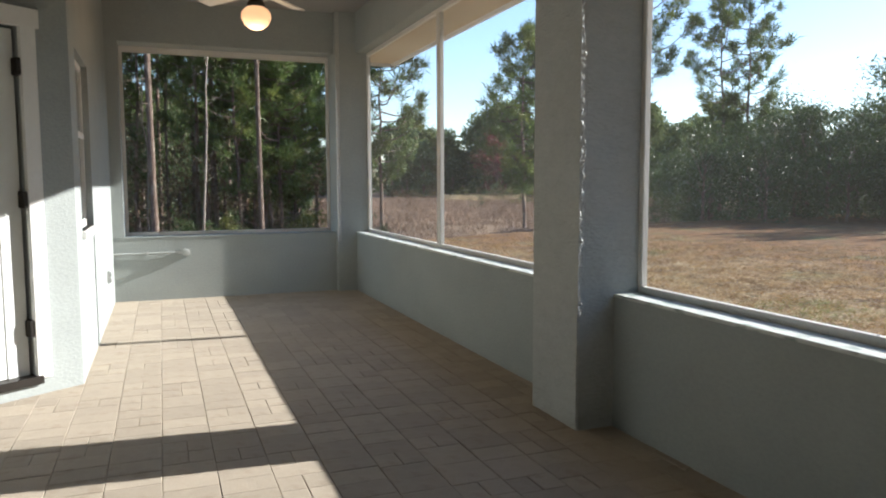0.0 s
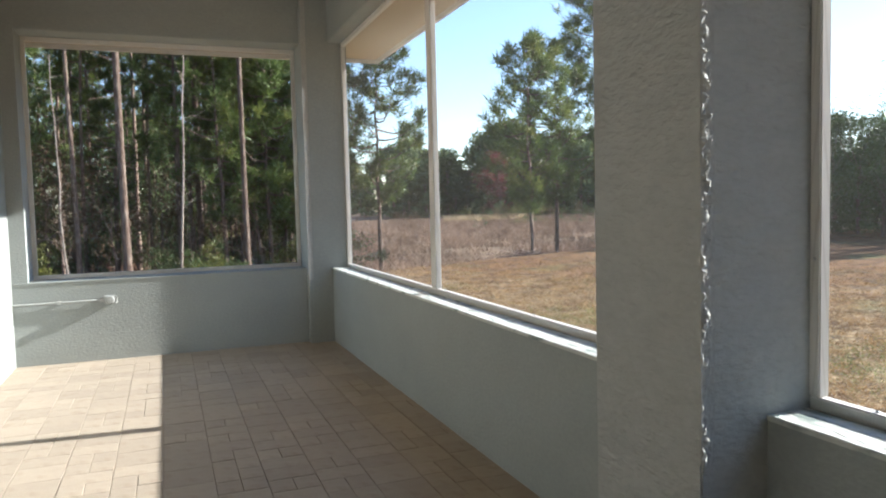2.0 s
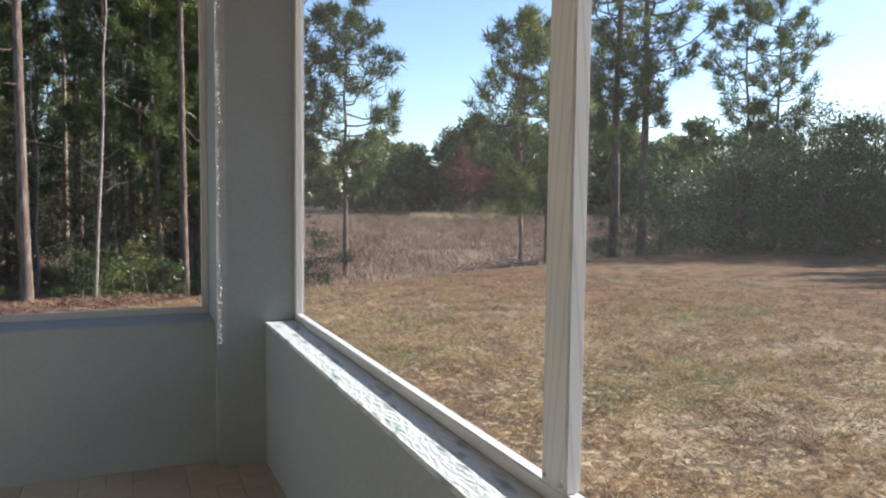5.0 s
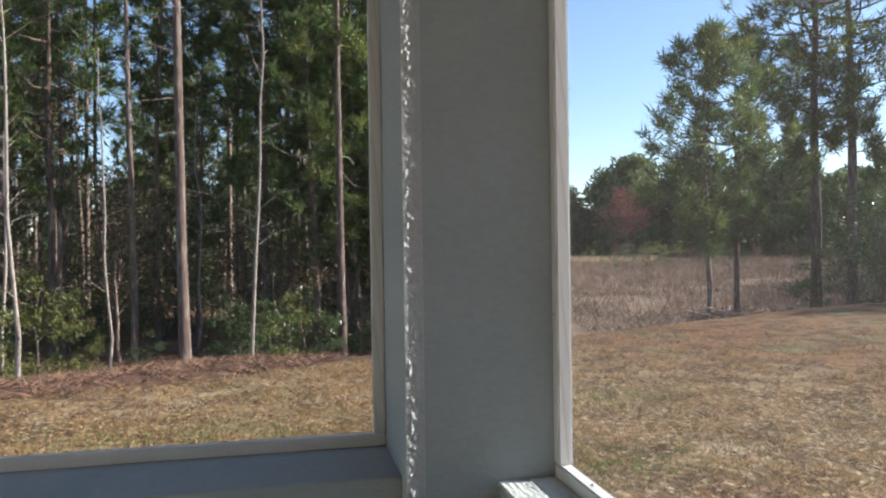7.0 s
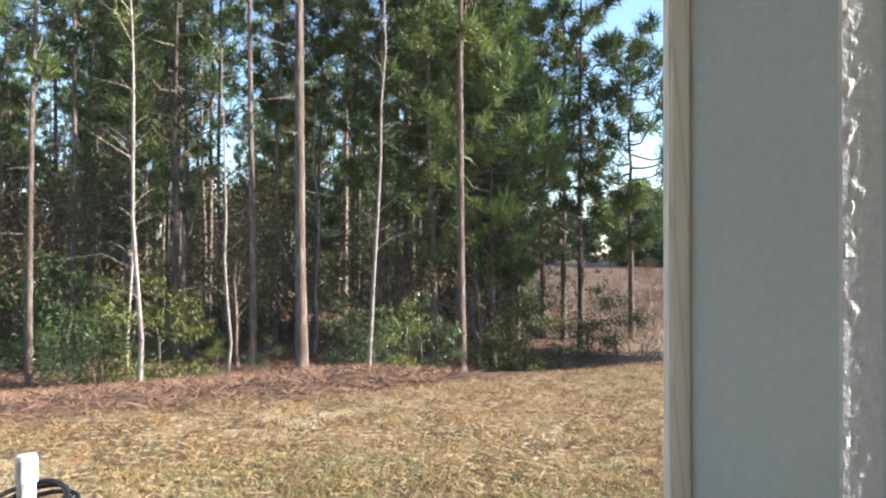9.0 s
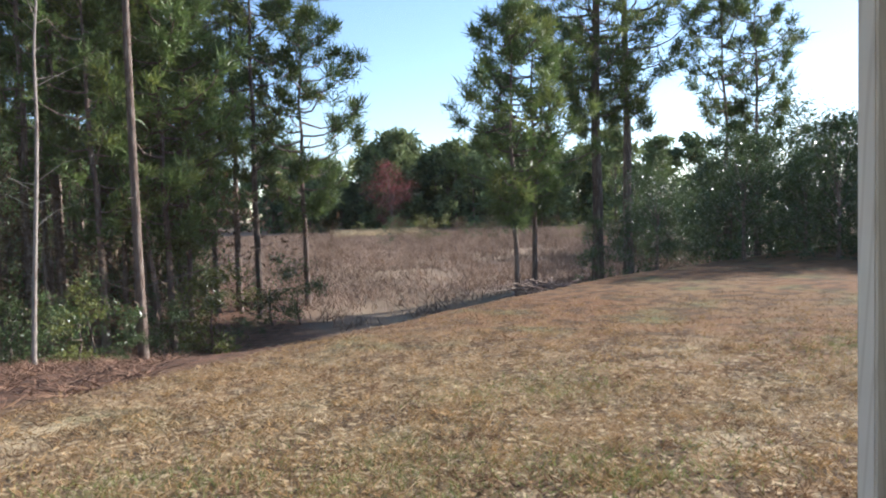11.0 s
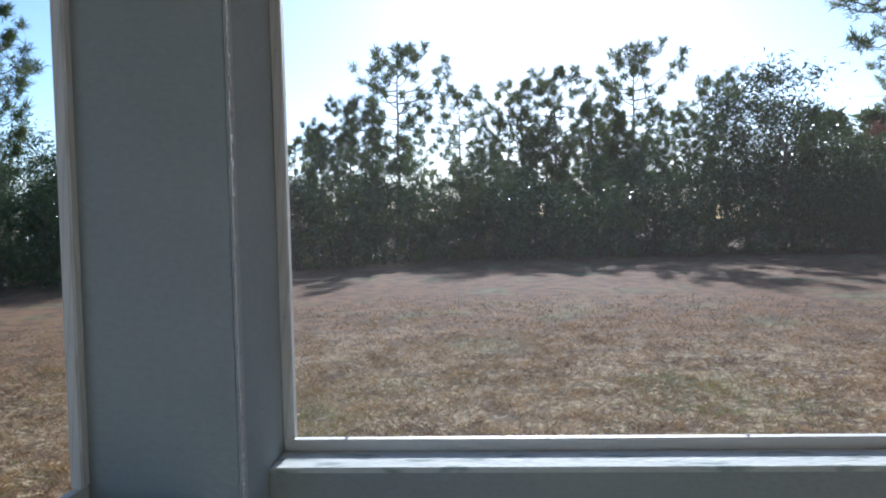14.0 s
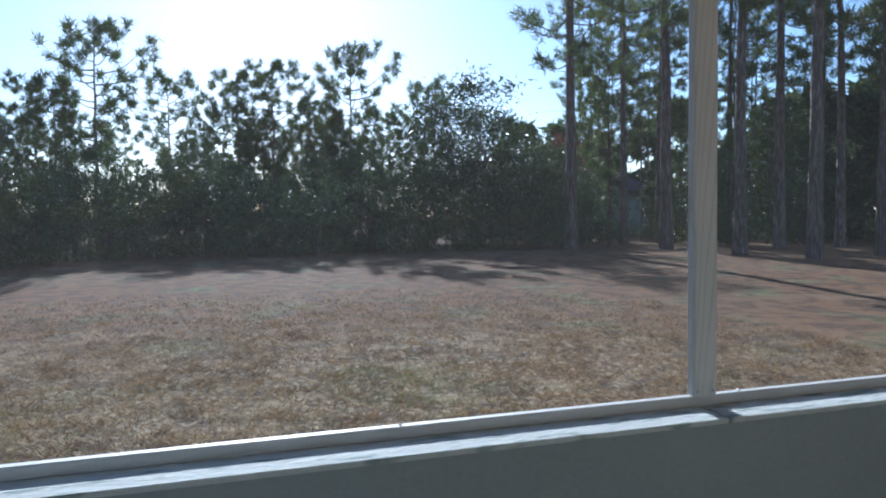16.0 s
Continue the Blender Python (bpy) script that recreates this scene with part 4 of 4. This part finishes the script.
for a, d, s in ((107.2, 31.5, 1.12), (108.8, 31, 1.16), (110.2, 31, 1.12), (111.8, 31.5, 1.05), (113.2, 31, 0.72), (115.0, 33, 0.62), (116.5, 34, 0.62), (118.2, 33, 0.55), (114.2, 35, 0.66)):
    x, y = sight(a, d)
    plant(OAKS[1], x, y, s, rng=rnd, group="evergreens east of the lawn")
for i in range(30):
    y = -4.5 + i * 0.80 + rnd.uniform(-0.4, 0.4)
    x = 24.8 + rnd.uniform(0, 2.0) - max(0, (y - 12)) * 0.35
    plant(OAKS[rnd.randrange(3)], x, y, rnd.uniform(0.40, 0.66), rng=rnd, group="evergreens east of the lawn")
for i in range(34):
    y = -6 + i * 0.7 + rnd.uniform(-0.3, 0.3)
    plant(BUSH[rnd.randrange(3)], 24.2 + rnd.uniform(-0.6, 0.7) - max(0, (y - 12)) * 0.35, y, rnd.uniform(0.9, 1.5), rng=rnd, group="bushes east of the lawn")
plant(OAKS[2], 26.4, -2.2, 1.0, rng=rnd, group="evergreens east of the lawn")

# Tall pines to the south-east.
for i, (x, y, s) in enumerate([(22.3, -3.8, 0.95), (22.3, -7.5, 1.0), (18.7, -7.6, 0.9), (22.4, -12.5, 1.05), (16.6, -8.4, 0.95), (22.4, -15.4, 1.0), (17.4, -11.8, 0.95),
                               (27.5, -9.0, 0.8), (30.1, -12.5, 0.85), (32.7, -12.2, 0.8), (25, -17, 0.95), (20, -19, 0.9), (14.5, -13, 0.9), (12, -17, 0.9), (27, -14, 0.9), (24, -22, 1.0), (16, -22, 0.9)]):
    plant(BIG[i % 3], x, y, s, rng=rnd, group="tall pines south-east of the lawn")
for i in range(44):
    a = rnd.uniform(0, 1)
    plant((OAKS[:2] + BUSH + BUSH[:1])[rnd.randrange(6)], 31 - 16 * a + rnd.uniform(-1, 3), -7 - 18 * a + rnd.uniform(-4, 1), rnd.uniform(0.45, 0.8), rng=rnd, group="undergrowth south-east")
for i in range(22):
    a = rnd.uniform(0, 1)
    plant(TALL[rnd.randrange(4)], 40 - 20 * a + rnd.uniform(-2, 3), -13 - 20 * a + rnd.uniform(-4, 2), rnd.uniform(0.8, 1.0), rng=rnd, group="tall pines south-east of the lawn")
for i in range(28):
    a = rnd.uniform(0, 1)
    plant(FAR[rnd.randrange(3)], 60 - 34 * a + rnd.uniform(-6, 3), -17 - 34 * a + rnd.uniform(-4, 2), rnd.uniform(0.55, 0.8), rng=rnd, group="far trees to the south-east")

for i in range(18):
    x, y = sight(rnd.uniform(122, 152), rnd.uniform(40, 50))
    plant(FAR[rnd.randrange(3)], x, y, rnd.uniform(0.40, 0.68), rng=rnd, group="far trees to the south-east")
for i in range(9):
    x, y = sight(rnd.uniform(119, 150), rnd.uniform(29, 38))
    plant(BELT[rnd.randrange(4)], x, y, rnd.uniform(0.8, 1.35), rng=rnd, group="pines south-east of the lawn")

for i in range(18):
    x, y = sight(rnd.uniform(42, 68), rnd.uniform(32, 42))
    plant(OAKS[rnd.randrange(3)], x, y, rnd.uniform(0.45, 0.75), rng=rnd, group="evergreens past the lawn")

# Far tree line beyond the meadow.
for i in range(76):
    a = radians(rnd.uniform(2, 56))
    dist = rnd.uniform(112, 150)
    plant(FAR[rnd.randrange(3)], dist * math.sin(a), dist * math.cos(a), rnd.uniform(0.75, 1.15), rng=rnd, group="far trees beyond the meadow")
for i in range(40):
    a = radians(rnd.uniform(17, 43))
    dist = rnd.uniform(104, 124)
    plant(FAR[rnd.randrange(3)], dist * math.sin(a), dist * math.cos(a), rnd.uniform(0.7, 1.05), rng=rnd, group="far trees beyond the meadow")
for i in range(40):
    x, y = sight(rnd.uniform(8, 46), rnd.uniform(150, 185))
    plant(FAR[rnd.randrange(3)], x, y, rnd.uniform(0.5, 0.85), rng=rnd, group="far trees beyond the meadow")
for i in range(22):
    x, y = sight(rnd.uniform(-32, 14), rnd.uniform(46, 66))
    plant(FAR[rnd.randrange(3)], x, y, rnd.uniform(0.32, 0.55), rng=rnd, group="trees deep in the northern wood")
for x, y, s in ((42.5, 90.0, 1.45), (45.0, -15.2, 0.75)):
    plant(RED, x, y, s, rng=rnd)
for i in range(26):
    a = radians(rnd.uniform(22, 50))
    dist = rnd.uniform(60, 100)
    plant(BUSH[rnd.randrange(3)], dist * math.sin(a), dist * math.cos(a), rnd.uniform(0.6, 1.3), rng=rnd, group="bushes in the meadow")
for i in range(46):
    a = radians(rnd.uniform(38, 100))
    dist = rnd.uniform(42, 60)
    x, y = dist * math.sin(a), dist * math.cos(a)
    plant(FAR[rnd.randrange(3)] if i % 3 else MID[rnd.randrange(3)], x, y, rnd.uniform(0.30, 0.44) if i % 3 else 0.62, rng=rnd, group="trees behind the belt")

for x, y, s in ((34.5, -8.2, 0.62), (36.0, -10.6, 0.6), (33.0, -6.6, 0.6), (37.5, -13.6, 0.55), (35.5, -13.0, 0.5), (31.0, -6.0, 0.7), (32.0, -9.4, 0.45), (29.5, -7.2, 0.5), (30.5, -8.6, 0.48), (28.6, -5.4, 0.55), (31.5, -7.6, 0.6)):
    plant(OAKS[rnd.randrange(3)], x, y, s * 1.2, rng=rnd, group="undergrowth south-east")
for i in range(26):
    a = rnd.uniform(0, 1)
    plant(OAKS[rnd.randrange(3)], 33 - 17 * a + rnd.uniform(0, 5), -13.5 - 15 * a + rnd.uniform(-5, 0), rnd.uniform(0.7, 1.15), rng=rnd, group="undergrowth south-east")

for i in range(60):
    x, y = sight(rnd.uniform(19, 46), rnd.uniform(30, 75))
    if beyond_crest(np.array(x), np.array(y)) > 8:
        plant(BROWN, x, y, rnd.uniform(0.25, 0.6), rng=rnd, group="dry bushes in the meadow")

# Neighbouring house glimpsed through the trees.
nh = thing("house", "pale pink house with a grey roof among the trees", "house", kind="structure")
part("wall", box(44, -21, -0.5, 52, -13, 2.9, 0.02), STUCCO, nh)
bm = bmesh.new()
vs = [bm.verts.new(c) for c in ((43.4, -21.6, 2.9), (43.4, -12.4, 2.9), (52.6, -12.4, 2.9), (52.6, -21.6, 2.9), (47, -18.5, 5.2), (47, -15.5, 5.2))]
for f in ((0, 1, 5, 4), (1, 2, 5), (2, 3, 4, 5), (3, 0, 4)):
    bm.faces.new([vs[i] for i in f])
part("roof", bm, ROOF_TILE, nh)
for y in (-19.5, -17, -14.6):
    wpart = part("window", box(43.96, y - 0.5, 0.9, 44.02, y + 0.5, 2.2, 0.01), WHITE_TRIM, nh)
    part("pane", box(43.94, y - 0.42, 0.98, 43.965, y + 0.42, 2.12), GLASS, wpart)

# ---- grass and undergrowth as stuff ----
rng = np.random.default_rng(9)


def grass(name, n, xr, yr, h, width, material, keep, label, lean=0.6):
    x, y = rng.uniform(*xr, n), rng.uniform(*yr, n)
    ok = keep(x, y)
    x, y = x[ok], y[ok]
    root = np.column_stack([x, y, ground_z(x, y) - 0.01])
    tip = root + np.column_stack([rng.normal(0, lean * h, len(x)), rng.normal(0, lean * h, len(x)), h * rng.uniform(0.4, 1.2, len(x))])
    s = Soup()
    s.blades(root, tip, width, rng)
    return tagged(s.ob(name, material), label, "grass", kind="stuff")


def lawn_at(x, y):
    return (beyond_crest(x, y) < 0.4) & ~((x > -4.4) & (x < X_OUT + 0.02) & (y < Y_OUT + 0.02))


def clumped(n, xr, yr, per, spread):
    cx, cy = rng.uniform(*xr, n // per), rng.uniform(*yr, n // per)
    return np.repeat(cx, per) + rng.normal(0, spread, n // per * per), np.repeat(cy, per) + rng.normal(0, spread, n // per * per)


def tufts_of(name, n, xr, yr, per, spread, h, width, material, keep, label, lean):
    x, y = clumped(n, xr, yr, per, spread)
    ok = keep(x, y)
    x, y = x[ok], y[ok]
    root = np.column_stack([x, y, ground_z(x, y) - 0.01])
    tip = root + np.column_stack([rng.normal(0, lean * h, len(x)), rng.normal(0, lean * h, len(x)), h * rng.uniform(0.3, 1.25, len(x))])
    s_ = Soup()
    s_.blades(root, tip, width, rng)
    return tagged(s_.ob(name, material), label, "grass", kind="stuff")


def near_house(x, y, r0, r1):
    return lawn_at(x, y) & (np.hypot(x - 1.5, y - 8) < r0 + (r1 - r0) * rng.random(len(x)))


PATCHES = ((1.0, 12.3, 1.0), (-2.5, 13.4, 0.8), (2.4, 12.0, 0.7), (3.6, 11.3, 0.6), (0.1, 10.8, 0.5), (5.6, 9.6, 0.8), (4.6, 13.2, 0.6), (6.4, 6.0, 0.7), (3.4, 6.4, 0.6), (3.3, 4.6, 0.6), (8.5, 12.5, 0.9))


def green_at(x, y):
    q = np.zeros(len(x))
    for px_, py_, r in PATCHES:
        q = np.maximum(q, np.exp(-((x - px_) ** 2 * 0.5 + (y - py_) ** 2 * 1.6) / r ** 2))
    return rng.random(len(x)) < q


tufts_of("dry_grass", 420000, (-6, 15), (1, 20), 14, 0.06, 0.060, 0.0085, GRASS_DRY, lambda x, y: near_house(x, y, 4, 13), "short dry tan winter grass in clumps", 1.0)
tufts_of("pale_grass", 170000, (-6, 13), (1, 18), 18, 0.10, 0.055, 0.008, GRASS_PALE, lambda x, y: near_house(x, y, 4, 11) & (np.sin(x * 0.8 + 2) * np.sin(y * 0.7 + 1) > -0.2), "bleached straw-coloured grass", 1.3)
tufts_of("green_grass", 260000, (-5, 11), (2, 15), 10, 0.06, 0.055, 0.008, GRASS_GREEN, lambda x, y: near_house(x, y, 5, 11) & green_at(x, y), "patches of green grass in the lawn", 0.7)
tufts_of("meadow_growth", 170000, (4, 62), (20, 95), 26, 0.35, 0.42, 0.032, REED, lambda x, y: (beyond_crest(x, y) > 5.5) & (x > 6.5 + 0.05 * y) & (x < 8 + 0.75 * y), "low dry brown meadow growth in clumps", 0.55)
tufts_of("pale_field", 9000, (28, 52), (76, 96), 20, 0.4, 0.7, 0.06, GRASS_PALE, lambda x, y: (x > 0.36 * y + 2) & (x < 0.52 * y), "strip of pale dry grass at the meadow's far edge", 0.5)
tufts_of("pine_straw", 60000, (-14, 5), (14, 28), 8, 0.06, 0.09, 0.014, STRAW, lambda x, y: (beyond_crest(x, y) > 0.3) & (beyond_crest(x, y) < 12) & (x < 3 + 0.4 * (beyond_crest(x, y) - 3)), "reddish pine straw and dead fern litter", 1.5)

# Brush pile on the crest, and the pipe stub with its hose near the porch.
br = Soup()
brng = np.random.default_rng(5)
for _ in range(46):
    c = np.array([10.2, 20.2, ground_z(np.array(10.2), np.array(20.2)) + 0.10]) + brng.normal(0, 1, 3) * (0.5, 0.3, 0.08)
    d = brng.normal(0, 1, 3) * (0.6, 0.6, 0.18)
    v, f = tube(np.array([c - d * 0.5, c + brng.normal(0, 0.05, 3), c + d * 0.5]), [0.018, 0.014, 0.006], 4)
    br.add(v, f)
tagged(br.ob("brush_pile", BARK), "low pile of dead branches on the lawn's edge", "brush pile")

pz = float(ground_z(np.array(0.26), np.array(10.48)))
pipe = thing("standpipe", "white plastic pipe stub with a cap beside the porch", "pipe")
part("pipe", lathe([(0.030, pz - 0.1), (0.030, 0.49), (0.036, 0.491), (0.036, 0.57), (0.030, 0.585), (0.004, 0.59)], 20, (0.26, 10.48, 0)), PLASTIC_WHITE, pipe, smooth=False)
loops = []
for k in range(90):
    a = k / 90 * 6 * math.pi
    r = 0.145 + 0.03 * math.sin(k * 0.37)
    loops.append((0.26 + r * math.cos(a), 10.48 + r * 0.8 * math.sin(a), 0.355 + 0.06 * math.sin(a + 0.6) + 0.0008 * k))
loops = [(0.32, 10.2, pz)] + loops
v, f = tube(np.array(loops), [0.009] * len(loops), 8)
hose = thing("hose", "coil of thin black hose hung on the pipe stub", "hose")
raw("coil", v, f, RUBBER, hose, smooth=True)

# ---- floor of pavers, last ----
floor = setting("floor", box(-3.4, SOUTH, -0.3, X_KNEE + 0.01, Y_KNEE + 0.01, -0.012), SAND, "tan concrete paver floor with sandy joints", "floor")
prng = random.Random(12)
COL_W, UNIT, GAP = 0.229, 0.1525, 0.0022
shapes = {}


def paver_mesh(w, l):
    if (w, l) not in shapes:
        bm = bmesh.new()
        b, x, y = 0.0025, w / 2 - GAP / 2, l / 2 - GAP / 2
        low = [bm.verts.new(c) for c in ((-x, -y, -0.05), (x, -y, -0.05), (x, y, -0.05), (-x, y, -0.05))]
        mid = [bm.verts.new(c) for c in ((-x, -y, -b), (x, -y, -b), (x, y, -b), (-x, y, -b))]
        top = [bm.verts.new(c) for c in ((-x + b, -y + b, 0), (x - b, -y + b, 0), (x - b, y - b, 0), (-x + b, y - b, 0))]
        for a, c in ((low, mid), (mid, top)):
            for i in range(4):
                bm.faces.new((a[i], a[(i + 1) % 4], c[(i + 1) % 4], c[i]))
        bm.faces.new(top)
        me = bpy.data.meshes.new("paver")
        bm.normal_update()
        bm.to_mesh(me)
        bm.free()
        me.materials.append(PAVER)
        shapes[(w, l)] = me
    return shapes[(w, l)]


rest = Soup()
laid = []
for c in range(-14, 10):
    x0 = 0.012 + c * COL_W
    y = SOUTH + prng.choice((0, 0.05, 0.1))
    while y < Y_KNEE:
        k = prng.random()
        if k < 0.45:
            pieces, step_y = [(x0 + COL_W / 2, y + UNIT / 2, COL_W, UNIT)], UNIT
        elif k < 0.75:
            pieces, step_y = [(x0 + COL_W / 4, y + UNIT / 2, COL_W / 2, UNIT), (x0 + 3 * COL_W / 4, y + UNIT / 2, COL_W / 2, UNIT)], UNIT
        else:
            pieces, step_y = [(x0 + COL_W / 2, y + COL_W / 2, COL_W, COL_W)], COL_W
        laid += pieces
        y += step_y
near = sorted(laid, key=lambda p: abs(p[0] - 0.9) / 1.4 + abs(p[1] - 5.2) / 3.4)
for i, (px, py, w, l) in enumerate(near):
    if px > X_KNEE + 0.1 or py > Y_KNEE + 0.1 or px < -3.3:
        continue
    h = prng.uniform(-0.002, 0.001)
    me = paver_mesh(w, l)
    if i < 300:
        ob = new("paver", me)
        ob.parent = floor
        ob.matrix_basis = pose(px, py, h, prng.uniform(-0.4, 0.4), prng.uniform(-0.4, 0.4), 0)
    else:
        rest.add([(v.co.x + px, v.co.y + py, v.co.z + h) for v in me.vertices], [tuple(p.vertices) for p in me.polygons])
tagged(rest.ob("paver_field", PAVER_MIX, floor), "tan concrete pavers", kind="stuff")
